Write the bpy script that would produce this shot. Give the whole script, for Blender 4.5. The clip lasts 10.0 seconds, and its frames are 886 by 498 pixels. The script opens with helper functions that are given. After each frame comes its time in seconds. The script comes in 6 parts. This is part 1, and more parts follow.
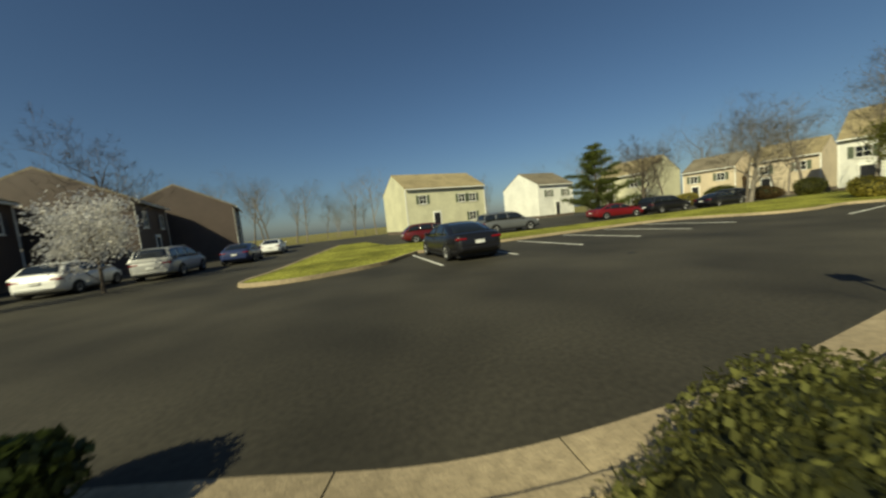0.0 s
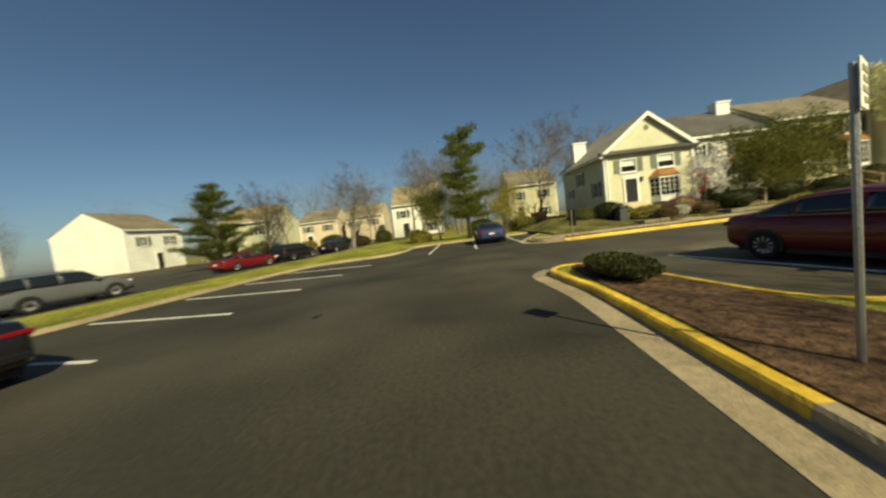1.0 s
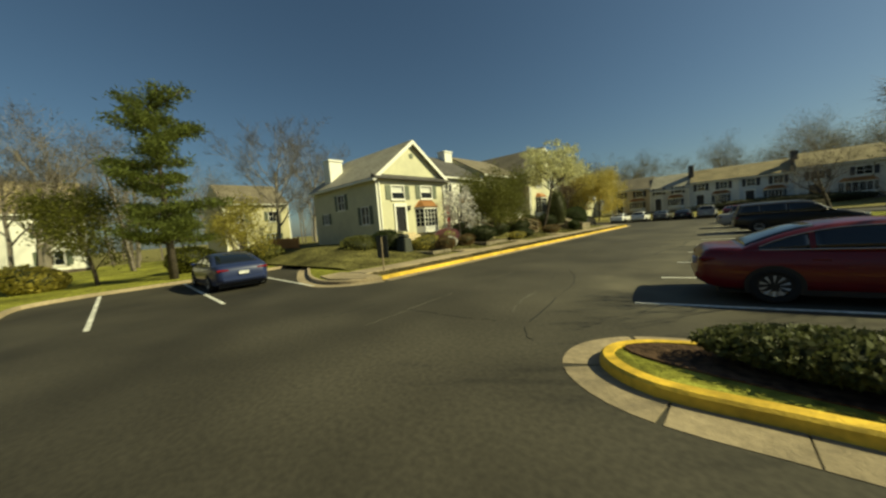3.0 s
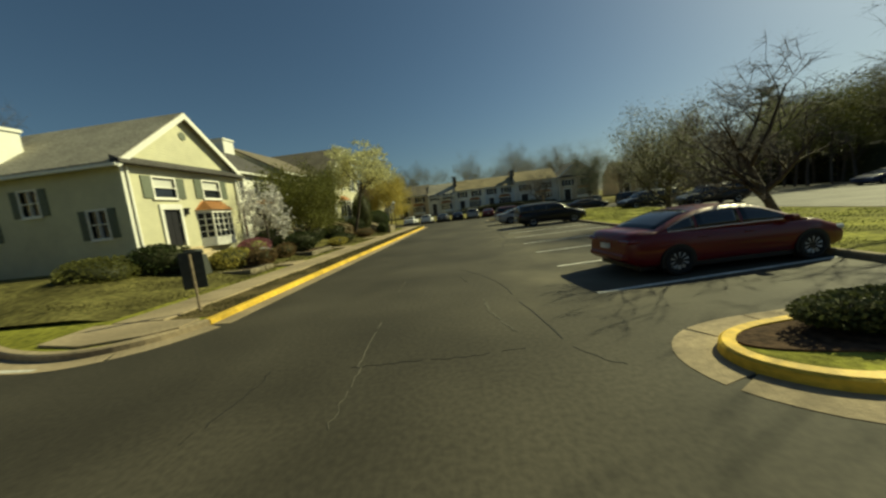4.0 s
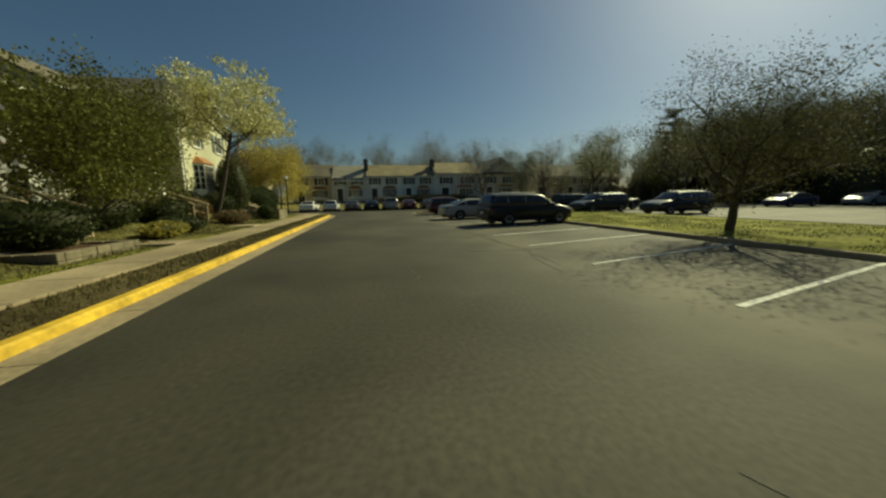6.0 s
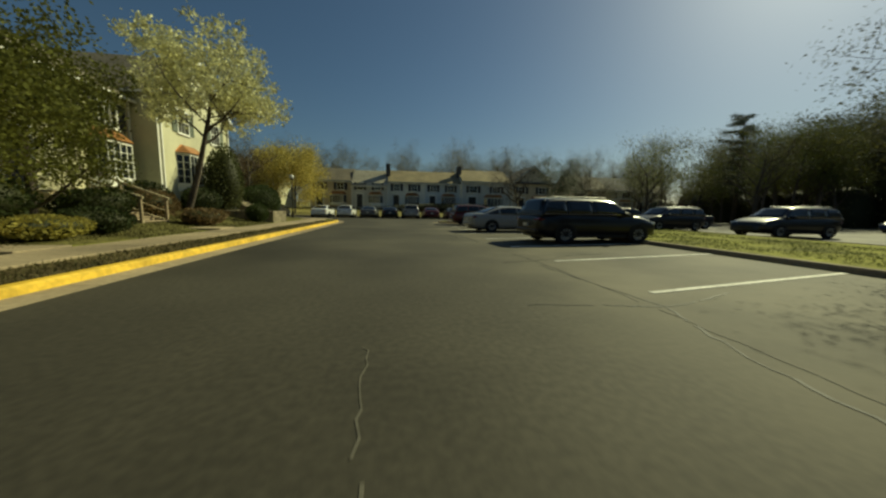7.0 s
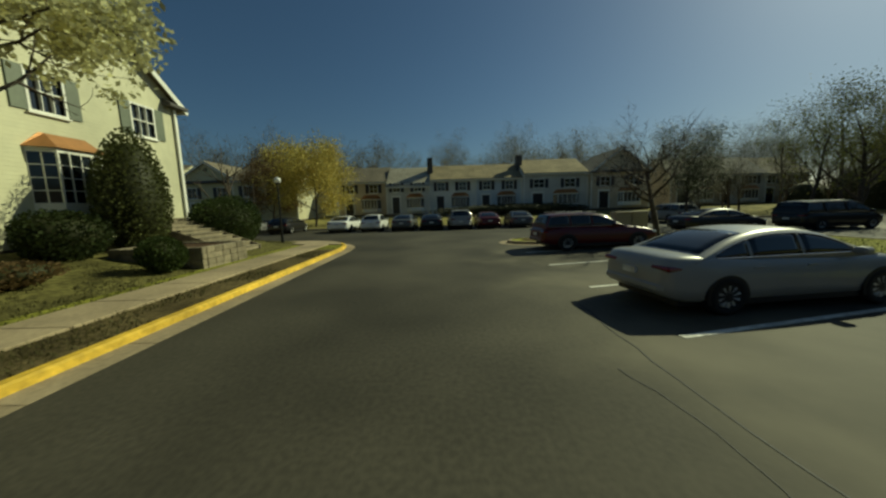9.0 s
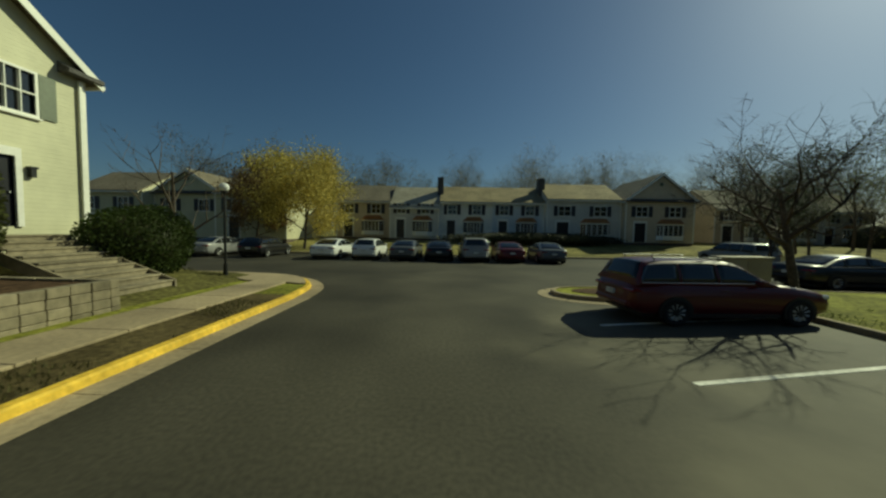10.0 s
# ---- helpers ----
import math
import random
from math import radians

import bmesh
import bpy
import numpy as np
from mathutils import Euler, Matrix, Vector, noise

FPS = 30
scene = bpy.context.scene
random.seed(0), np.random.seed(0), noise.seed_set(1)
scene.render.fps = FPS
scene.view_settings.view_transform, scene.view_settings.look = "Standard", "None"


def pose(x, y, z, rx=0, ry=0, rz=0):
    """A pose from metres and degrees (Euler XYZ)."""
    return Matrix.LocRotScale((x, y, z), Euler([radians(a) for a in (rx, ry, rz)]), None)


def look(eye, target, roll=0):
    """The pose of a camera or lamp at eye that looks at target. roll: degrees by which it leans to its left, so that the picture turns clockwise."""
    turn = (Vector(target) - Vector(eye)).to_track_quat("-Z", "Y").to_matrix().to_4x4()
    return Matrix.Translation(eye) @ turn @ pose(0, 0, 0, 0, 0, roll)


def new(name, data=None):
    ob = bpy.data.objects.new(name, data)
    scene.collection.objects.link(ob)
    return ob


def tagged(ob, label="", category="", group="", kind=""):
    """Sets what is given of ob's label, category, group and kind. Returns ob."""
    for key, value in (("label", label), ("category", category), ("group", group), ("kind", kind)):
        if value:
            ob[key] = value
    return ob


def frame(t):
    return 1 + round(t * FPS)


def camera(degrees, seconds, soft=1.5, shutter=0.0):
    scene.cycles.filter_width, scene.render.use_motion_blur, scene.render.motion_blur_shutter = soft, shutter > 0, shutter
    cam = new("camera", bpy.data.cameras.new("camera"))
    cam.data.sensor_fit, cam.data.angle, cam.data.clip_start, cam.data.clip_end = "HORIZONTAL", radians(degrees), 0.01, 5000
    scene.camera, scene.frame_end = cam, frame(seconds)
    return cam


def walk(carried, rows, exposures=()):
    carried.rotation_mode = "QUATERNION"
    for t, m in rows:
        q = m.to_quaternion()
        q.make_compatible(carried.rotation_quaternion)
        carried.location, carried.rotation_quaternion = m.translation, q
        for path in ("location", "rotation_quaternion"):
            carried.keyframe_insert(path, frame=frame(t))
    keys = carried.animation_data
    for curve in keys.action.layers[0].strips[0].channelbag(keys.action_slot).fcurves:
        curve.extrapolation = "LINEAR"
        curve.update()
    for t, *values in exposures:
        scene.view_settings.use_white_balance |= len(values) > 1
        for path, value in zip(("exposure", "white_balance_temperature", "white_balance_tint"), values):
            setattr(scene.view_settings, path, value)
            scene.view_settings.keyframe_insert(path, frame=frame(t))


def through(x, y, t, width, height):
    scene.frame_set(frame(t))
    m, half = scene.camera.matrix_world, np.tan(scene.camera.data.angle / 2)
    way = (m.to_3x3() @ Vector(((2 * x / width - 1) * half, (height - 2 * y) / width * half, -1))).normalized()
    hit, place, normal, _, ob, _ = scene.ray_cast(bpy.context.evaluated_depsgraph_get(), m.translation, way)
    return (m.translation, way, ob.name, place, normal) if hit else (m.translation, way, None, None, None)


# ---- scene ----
cam = camera(107.2, 10.0, soft=2.4, shutter=0.15)
PATH = [
    (0, (-0.833, -2.035, 1.448), (-1.753, -3.802, 1.273), -6.03),
    (0.5, (-0.875, -3.666, 1.729), (-2.395, -4.956, 1.571), -13.57),
    (1, (-3.152, -4.720, 1.537), (-5.146, -4.773, 1.391), -7.05),
    (1.5, (-4.881, -5.697, 1.705), (-6.833, -5.260, 1.684), -6.02),
    (2, (-6.275, -5.957, 1.875), (-8.190, -5.507, 1.510), -0.21),
    (2.5, (-8.346, -6.362, 1.812), (-10.020, -5.295, 1.568), -6.50),
    (2.7, (-9.193, -5.878, 1.700), (-10.745, -4.629, 1.523), -5.51),
    (3.8, (-13.537, -5.708, 1.920), (-14.018, -3.781, 1.685), -6.42),
    (4, (-14.158, -5.101, 1.825), (-14.341, -3.124, 1.590), -6.27),
    (4.5, (-15.162, -3.568, 1.670), (-15.004, -1.610, 1.296), -1.25),
    (5, (-16.088, -1.546, 1.550), (-15.574, 0.367, 1.272), -2.85),
    (5.5, (-16.225, 0.924, 1.400), (-15.762, 2.835, 1.035), -0.38),
    (5.7, (-16.402, 2.079, 1.398), (-15.963, 3.997, 1.041), -0.87),
    (6.8, (-15.622, 6.904, 1.231), (-15.277, 8.867, 1.063), 0.41),
    (7, (-15.420, 8.084, 1.078), (-15.132, 10.049, 0.839), 1.12),
    (7.5, (-15.472, 11.368, 1.031), (-15.364, 13.366, 1.038), 1.61),
    (8, (-15.358, 13.991, 1.232), (-15.284, 15.988, 1.163), 0.40),
    (8.5, (-15.198, 16.422, 1.584), (-15.242, 18.406, 1.338), 0.66),
    (8.8, (-15.141, 17.860, 1.735), (-15.160, 19.850, 1.530), -0.75),
    (9, (-15.103, 18.818, 1.817), (-15.108, 20.802, 1.564), -1.68),
    (9.5, (-15.219, 21.766, 1.852), (-15.234, 23.761, 1.716), 0.18),
    (10, (-15.247, 24.148, 1.988), (-15.297, 26.144, 1.879), 1.04),
]
walk(cam, [(t, look(eye, target, roll)) for t, eye, target, roll in PATH],
     [(0.0, 0.35, 6400, 2), (1.0, 0.52, 7000, 2), (2.5, 0.48, 7200, -4), (4.5, 0.14, 7000, -10), (7.5, -0.08, 6700, -9), (10.0, -0.32, 6100, -13)])

# ---- light ----
SUN_AZ, SUN_EL = radians(56.0), radians(34.5)   # from +y towards +x, above the horizon
world = bpy.data.worlds.new("world")
scene.world = world
world.use_nodes = True
wn = world.node_tree
sky = wn.nodes.new("ShaderNodeTexSky")
sky.sky_type, sky.sun_disc = "NISHITA", False
sky.sun_elevation, sky.sun_rotation = SUN_EL, SUN_AZ
sky.air_density, sky.dust_density, sky.ozone_density = 1.0, 1.0, 5.0
wn.links.new(sky.outputs[0], wn.nodes["Background"].inputs[0])
wn.nodes["Background"].inputs[1].default_value = 0.047
sun_dir = Vector((math.sin(SUN_AZ) * math.cos(SUN_EL), math.cos(SUN_AZ) * math.cos(SUN_EL), math.sin(SUN_EL)))
sun = new("sun", bpy.data.lights.new("sun", "SUN"))
sun.data.energy, sun.data.angle, sun.data.color = 4.7, radians(0.5), (1.0, 0.90, 0.60)
sun.matrix_world = look(sun_dir * 200, (0, 0, 0))


# ---- materials ----
def material(name, colour, rough=0.8, metal=0.0, grain=0.25, scale=8.0, patch=0.2, patch_scale=0.4, bump=0.3, bump_scale=40.0, spec=0.4, vary=0.0, coat=0.0, coords="Object"):
    """Two scales of colour variation, fine relief, and a random shift from object to object."""
    m = bpy.data.materials.new(name)
    m.use_nodes = True
    n, l = m.node_tree.nodes, m.node_tree.links
    b = n["Principled BSDF"]
    b.inputs["Roughness"].default_value, b.inputs["Metallic"].default_value = rough, metal
    b.inputs["Specular IOR Level"].default_value, b.inputs["Coat Weight"].default_value = spec, coat
    tc = n.new("ShaderNodeTexCoord")
    src = n.new("ShaderNodeNewGeometry").outputs["Position"] if coords == "World" else tc.outputs[coords]

    def noise_at(s, detail=4.0):
        t = n.new("ShaderNodeTexNoise")
        t.inputs["Scale"].default_value, t.inputs["Detail"].default_value = s, detail
        l.new(src, t.inputs["Vector"])
        return t.outputs["Fac"]

    def scaled(fac, amount):
        r = n.new("ShaderNodeMapRange")
        r.inputs["From Min"].default_value, r.inputs["From Max"].default_value = 0.3, 0.7
        r.inputs["To Min"].default_value, r.inputs["To Max"].default_value = 1 - amount, 1 + amount
        l.new(fac, r.inputs["Value"])
        return r.outputs[0]

    def times(a, c):
        x = n.new("ShaderNodeMath")
        x.operation = "MULTIPLY"
        l.new(a, x.inputs[0]), l.new(c, x.inputs[1])
        return x.outputs[0]
    value = times(scaled(noise_at(scale), grain), scaled(noise_at(patch_scale, 2.0), patch))
    if vary:
        oi = n.new("ShaderNodeObjectInfo")
        r = n.new("ShaderNodeMapRange")
        r.inputs["To Min"].default_value, r.inputs["To Max"].default_value = 1 - vary, 1 + vary
        l.new(oi.outputs["Random"], r.inputs["Value"])
        value = times(value, r.outputs[0])
    mul = n.new("ShaderNodeVectorMath")
    mul.operation = "SCALE"
    mul.inputs[0].default_value = colour
    l.new(value, mul.inputs["Scale"])
    l.new(mul.outputs[0], b.inputs["Base Color"])
    if bump:
        bp = n.new("ShaderNodeBump")
        bp.inputs["Strength"].default_value, bp.inputs["Distance"].default_value = bump, 0.02
        l.new(noise_at(bump_scale), bp.inputs["Height"])
        l.new(bp.outputs[0], b.inputs["Normal"])
    return m


def banded(m, axis, size, depth=0.012, strength=0.6):
    """Adds lapped courses to a material's relief: boards or shingles of that size along one axis."""
    n, l = m.node_tree.nodes, m.node_tree.links
    b = n["Principled BSDF"]
    geo = n.new("ShaderNodeNewGeometry")
    sep = n.new("ShaderNodeSeparateXYZ")
    l.new(geo.outputs["Position"], sep.inputs[0])
    d = n.new("ShaderNodeMath")
    d.operation = "DIVIDE"
    d.inputs[1].default_value = size
    l.new(sep.outputs["XYZ".index(axis)], d.inputs[0])
    f = n.new("ShaderNodeMath")
    f.operation = "FRACT"
    l.new(d.outputs[0], f.inputs[0])
    bp = n.new("ShaderNodeBump")
    bp.invert = True
    bp.inputs["Strength"].default_value, bp.inputs["Distance"].default_value = strength, depth
    l.new(f.outputs[0], bp.inputs["Height"])
    if b.inputs["Normal"].is_linked:
        l.new(b.inputs["Normal"].links[0].from_socket, bp.inputs["Normal"])
    l.new(bp.outputs[0], b.inputs["Normal"])
    return m


def leafy(name, colour, vary=0.45, rough=0.6, through=0.35):
    """Leaves: each one its own shade, with light passing through."""
    m = bpy.data.materials.new(name)
    m.use_nodes = True
    n, l = m.node_tree.nodes, m.node_tree.links
    b = n["Principled BSDF"]
    b.inputs["Roughness"].default_value = rough
    b.inputs["Specular IOR Level"].default_value = 0.25
    g = n.new("ShaderNodeNewGeometry")
    r = n.new("ShaderNodeMapRange")
    r.inputs["To Min"].default_value, r.inputs["To Max"].default_value = 1 - vary, 1 + vary
    l.new(g.outputs["Random Per Island"], r.inputs["Value"])
    mul = n.new("ShaderNodeVectorMath")
    mul.operation = "SCALE"
    mul.inputs[0].default_value = colour
    l.new(r.outputs[0], mul.inputs["Scale"])
    l.new(mul.outputs[0], b.inputs["Base Color"])
    t = n.new("ShaderNodeBsdfTranslucent")
    l.new(mul.outputs[0], t.inputs[0])
    mix = n.new("ShaderNodeMixShader")
    mix.inputs[0].default_value = through
    l.new(b.outputs[0], mix.inputs[1]), l.new(t.outputs[0], mix.inputs[2])
    l.new(mix.outputs[0], n["Material Output"].inputs[0])
    return m


ASPHALT = material("asphalt", (0.048, 0.043, 0.031), 0.8, grain=0.24, scale=16, patch=0.4, patch_scale=0.34, bump=0.12, bump_scale=110, coords="World", spec=0.3)


def worn_vignette_zone(m, colour):
    """Sun-worn paler asphalt in the bays, fading unevenly into the darker lane, with vignetting painted across the
    lane.
    """
    n, l = m.node_tree.nodes, m.node_tree.links
    b = n["Principled BSDF"]
    geo, sep, tex = n.new("ShaderNodeNewGeometry"), n.new("ShaderNodeSeparateXYZ"), n.new("ShaderNodeTexNoise")
    tex.inputs["Scale"].default_value, tex.inputs["Detail"].default_value = 0.55, 5.0
    l.new(geo.outputs["Position"], sep.inputs[0]), l.new(geo.outputs["Position"], tex.inputs["Vector"])

    def ramp(socket, a, c):
        r = n.new("ShaderNodeMapRange")
        r.interpolation_type = "SMOOTHSTEP"
        r.inputs["From Min"].default_value, r.inputs["From Max"].default_value = a, c
        l.new(socket, r.inputs["Value"])
        return r.outputs[0]

    def calc(op, p, q):
        x = n.new("ShaderNodeMath")
        x.operation = op
        for k, v in enumerate((p, q)):
            if isinstance(v, float):
                x.inputs[k].default_value = v
            else:
                l.new(v, x.inputs[k])
        return x.outputs[0]
    shifted = calc("ADD", sep.outputs[0], calc("MULTIPLY", tex.outputs["Fac"], 4.0))
    f = calc("MULTIPLY", ramp(shifted, -12.6, -9.6), calc("MULTIPLY", ramp(sep.outputs[1], -1.5, 2.0), ramp(sep.outputs[1], 36.0, 31.0)))
    mix = n.new("ShaderNodeMix")
    mix.data_type = "RGBA"
    l.new(f, mix.inputs[0])
    old = b.inputs["Base Color"].links[0].from_socket
    grain = n.new("ShaderNodeVectorMath")
    grain.operation = "SCALE"
    grain.inputs[0].default_value = colour
    l.new(ramp(tex.outputs["Fac"], -0.05, 0.95), grain.inputs["Scale"])
    l.new(old, mix.inputs[6]), l.new(grain.outputs[0], mix.inputs[7])
    # paler lane middle, darker gutter side: part wear, part lens vignetting painted in
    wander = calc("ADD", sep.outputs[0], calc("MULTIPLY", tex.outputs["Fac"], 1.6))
    driven_vignette = calc("MULTIPLY", calc("MULTIPLY", ramp(wander, -18.6, -15.2), ramp(wander, -8.0, -12.0)), ramp(sep.outputs[1], -7.0, -1.0))
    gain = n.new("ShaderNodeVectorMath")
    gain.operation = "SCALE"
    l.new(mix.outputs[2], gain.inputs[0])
    l.new(calc("ADD", calc("MULTIPLY", driven_vignette, 0.34), 0.86), gain.inputs["Scale"])
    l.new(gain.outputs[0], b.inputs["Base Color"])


worn_vignette_zone(ASPHALT, (0.138, 0.123, 0.085))
ASPHALT_PALE = material("asphalt_worn", (0.105, 0.098, 0.076), 0.82, grain=0.3, scale=12, patch=0.5, patch_scale=0.5, bump=0.2, bump_scale=90, coords="World")
TAR = material("crack_tar", (0.012, 0.011, 0.010), 0.7, coords="World")
CRACK = material("crack_dust", (0.105, 0.097, 0.075), 0.9, coords="World")
CONCRETE = material("concrete", (0.32, 0.255, 0.16), 0.9, grain=0.18, scale=12, patch=0.25, patch_scale=0.6, bump=0.4, vary=0.08, coords="World")
YELLOW = material("kerb_yellow_paint", (0.66, 0.43, 0.045), 0.65, grain=0.22, scale=9, patch=0.3, patch_scale=1.2, bump=0.3, coords="World")
WHITE_LINE = material("road_white_paint", (0.62, 0.61, 0.55), 0.75, grain=0.3, scale=14, patch=0.25, patch_scale=1.5, coords="World")
GRASS = material("grass", (0.205, 0.205, 0.036), 0.95, grain=0.55, scale=7, patch=0.45, patch_scale=0.45, bump=1.0, bump_scale=30, coords="World", spec=0.1)
# GRASS copy for the bank, its shade put into a darker, browner colour
SHADED_BANK_GRASS = material("shaded_bank_grass", (0.115, 0.105, 0.036), 0.95, grain=0.6, scale=7, patch=0.5, patch_scale=0.6, bump=1.0, bump_scale=30, coords="World", spec=0.1)
VERGE = material("bare_verge", (0.10, 0.078, 0.036), 0.95, grain=0.5, scale=9, patch=0.45, patch_scale=0.7, bump=1.0, bump_scale=30, coords="World", spec=0.1)
DRY_GRASS = material("dry_grass", (0.19, 0.17, 0.06), 0.95, grain=0.5, scale=6, patch=0.4, patch_scale=0.5, bump=1.0, bump_scale=30, coords="World", spec=0.1)
MULCH = material("mulch", (0.085, 0.052, 0.032), 0.95, grain=0.6, scale=9, patch=0.3, patch_scale=1.1, bump=1.0, bump_scale=25, coords="World", spec=0.1)
SIDING = {k: banded(material("siding_" + k, c, 0.6, grain=0.05, scale=3, patch=0.1, patch_scale=0.5, bump=0.05, coords="World"), "Z", 0.13) for k, c in
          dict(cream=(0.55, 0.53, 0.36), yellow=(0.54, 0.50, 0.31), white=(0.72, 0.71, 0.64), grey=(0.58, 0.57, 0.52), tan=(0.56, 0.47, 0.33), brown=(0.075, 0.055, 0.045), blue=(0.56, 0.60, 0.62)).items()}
ROOF = {k: banded(material("shingles_" + k, c, 0.9, grain=0.4, scale=10, patch=0.2, patch_scale=0.6, bump=0.4, bump_scale=30, coords="World"), "Z", 0.09, 0.02) for k, c in
        dict(brown=(0.17, 0.145, 0.10), pale=(0.36, 0.33, 0.25), gold=(0.27, 0.22, 0.12), dark=(0.085, 0.08, 0.075)).items()}
TRIM = material("white_trim", (0.78, 0.77, 0.70), 0.5, grain=0.05, patch=0.08, bump=0.05)
SHUTTER_GREEN = banded(material("green_shutter", (0.095, 0.115, 0.075), 0.55, grain=0.1, bump=0.05), "Z", 0.06)
SHUTTER_DARK = banded(material("dark_shutter", (0.035, 0.035, 0.04), 0.5, grain=0.1, bump=0.05), "Z", 0.06)
GLASS = material("window_glass", (0.012, 0.015, 0.018), 0.06, grain=0.1, patch=0.2, bump=0.0, spec=0.8)
BLIND = material("pale_window_blind", (0.62, 0.62, 0.56), 0.25, grain=0.05, patch=0.1, bump=0.0, spec=0.6)
CHROME = material("chrome_strip", (0.6, 0.6, 0.6), 0.15, metal=1.0, grain=0.03, bump=0.0)
DOOR_DARK = material("dark_door_paint", (0.02, 0.02, 0.024), 0.35, grain=0.1, bump=0.05)
DOOR_RED = material("red_door_paint", (0.22, 0.03, 0.025), 0.4, grain=0.1, bump=0.05)
COPPER = material("copper_roof", (0.42, 0.20, 0.075), 0.45, metal=0.5, grain=0.15, scale=4, patch=0.2)
BRICK = material("brick_face", (0.22, 0.14, 0.10), 0.9, grain=0.25, scale=6, patch=0.2, bump=0.5, vary=0.25)
MORTAR = material("mortar", (0.30, 0.28, 0.24), 0.95)
FOUNDATION = material("dark_foundation", (0.11, 0.085, 0.065), 0.9, grain=0.3, coords="World")
WOOD = material("weathered_timber", (0.30, 0.235, 0.15), 0.8, grain=0.35, scale=12, patch=0.2)
RAIL_WOOD = material("pale_rail_timber", (0.56, 0.47, 0.30), 0.75, grain=0.25, scale=12, patch=0.2)
FENCE_WOOD = material("stained_fence_timber", (0.34, 0.17, 0.06), 0.8, grain=0.3, scale=8)
STONE = material("pale_stone", (0.23, 0.195, 0.13), 0.9, grain=0.25, scale=5, patch=0.25, bump=0.6, vary=0.2)
BARK = material("bark", (0.085, 0.068, 0.052), 0.95, grain=0.4, scale=10, patch=0.25, bump=0.8, bump_scale=30)
BARK_PALE = material("pale_bark", (0.21, 0.185, 0.15), 0.95, grain=0.3, scale=10, patch=0.2, bump=0.6)
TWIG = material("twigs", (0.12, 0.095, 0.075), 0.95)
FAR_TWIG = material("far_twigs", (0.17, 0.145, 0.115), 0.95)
METAL = material("galvanised_steel", (0.35, 0.35, 0.34), 0.45, metal=0.8, grain=0.1)
BLACK = material("black_plastic", (0.012, 0.012, 0.013), 0.5, grain=0.1)
BLACK_METAL = material("black_painted_metal", (0.015, 0.016, 0.016), 0.4)
RUBBER = material("tyre_rubber", (0.014, 0.014, 0.014), 0.85)
ALLOY = material("alloy_rim", (0.50, 0.50, 0.49), 0.35, metal=0.35, grain=0.05)
LAMP_RED = material("red_lamp_lens", (0.17, 0.004, 0.006), 0.2, grain=0.05, bump=0.0, coat=0.6)
LAMP_CLEAR = material("clear_lamp_lens", (0.55, 0.56, 0.57), 0.1, grain=0.05, bump=0.0, coat=0.8)
PLATE = material("plate_face", (0.6, 0.6, 0.58), 0.5)
GLOBE = material("frosted_globe", (0.85, 0.85, 0.82), 0.3)
SIGN_FACE = material("sign_face", (0.80, 0.78, 0.68), 0.5, grain=0.05, patch=0.1)
SIGN_INK = material("sign_ink", (0.25, 0.24, 0.18), 0.5)
CANVAS = material("dark_cover", (0.05, 0.055, 0.045), 0.8, grain=0.2)


def paint(name, c, rough=0.34, metal=0.05):
    return material(name, c, rough, metal=metal, grain=0.03, scale=60, patch=0.06, patch_scale=0.8, bump=0.0, coat=0.35, spec=0.35)


PAINT = {k: paint("paint_" + k, c) for k, c in dict(red=(0.125, 0.006, 0.009), maroon=(0.085, 0.008, 0.010), black=(0.008, 0.008, 0.010), silver=(0.29, 0.29, 0.285), white=(0.72, 0.72, 0.70), blue=(0.02, 0.03, 0.085), grey=(0.10, 0.105, 0.11), green=(0.02, 0.045, 0.03), gold=(0.30, 0.25, 0.16)).items()}
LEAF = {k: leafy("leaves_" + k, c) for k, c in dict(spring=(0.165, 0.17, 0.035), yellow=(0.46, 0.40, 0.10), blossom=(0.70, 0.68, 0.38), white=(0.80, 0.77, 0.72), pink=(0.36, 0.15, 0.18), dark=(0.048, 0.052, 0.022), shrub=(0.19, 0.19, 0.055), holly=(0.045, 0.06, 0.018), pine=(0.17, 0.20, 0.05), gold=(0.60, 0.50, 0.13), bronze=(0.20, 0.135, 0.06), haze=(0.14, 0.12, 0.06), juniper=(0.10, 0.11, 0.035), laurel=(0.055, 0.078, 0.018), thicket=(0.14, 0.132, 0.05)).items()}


# ---- building blocks ----
def part(name, bm, mat, parent=None, label="", smooth=False, bevel=0.0):
    """Links a bmesh as one mesh object, under a thing or part where one is given."""
    if bevel:
        bmesh.ops.bevel(bm, geom=list(bm.edges), offset=bevel, segments=1, affect="EDGES", clamp_overlap=True)
    me = bpy.data.meshes.new(name)
    bm.normal_update()
    bm.to_mesh(me)
    bm.free()
    return mesh_part(name, me, mat, parent, label, smooth)


def mesh_part(name, me, mat, parent=None, label="", smooth=False):
    if mat and not me.materials:
        me.materials.append(mat)
    if smooth:
        for p in me.polygons:
            p.use_smooth = True
    ob = new(name, me)
    if parent:
        ob.parent = parent
    return tagged(ob, label)


def lists_part(name, verts, faces, mat, parent=None, label="", smooth=False):
    me = bpy.data.meshes.new(name)
    me.from_pydata([tuple(v) for v in verts], [], faces)
    return mesh_part(name, me, mat, parent, label, smooth)


def thing(name, label, category, m=None, group="", kind=""):
    ob = new(name)
    ob.empty_display_size = 0.2
    if m is not None:
        ob.matrix_basis = m
    return tagged(ob, label, category, group, kind)


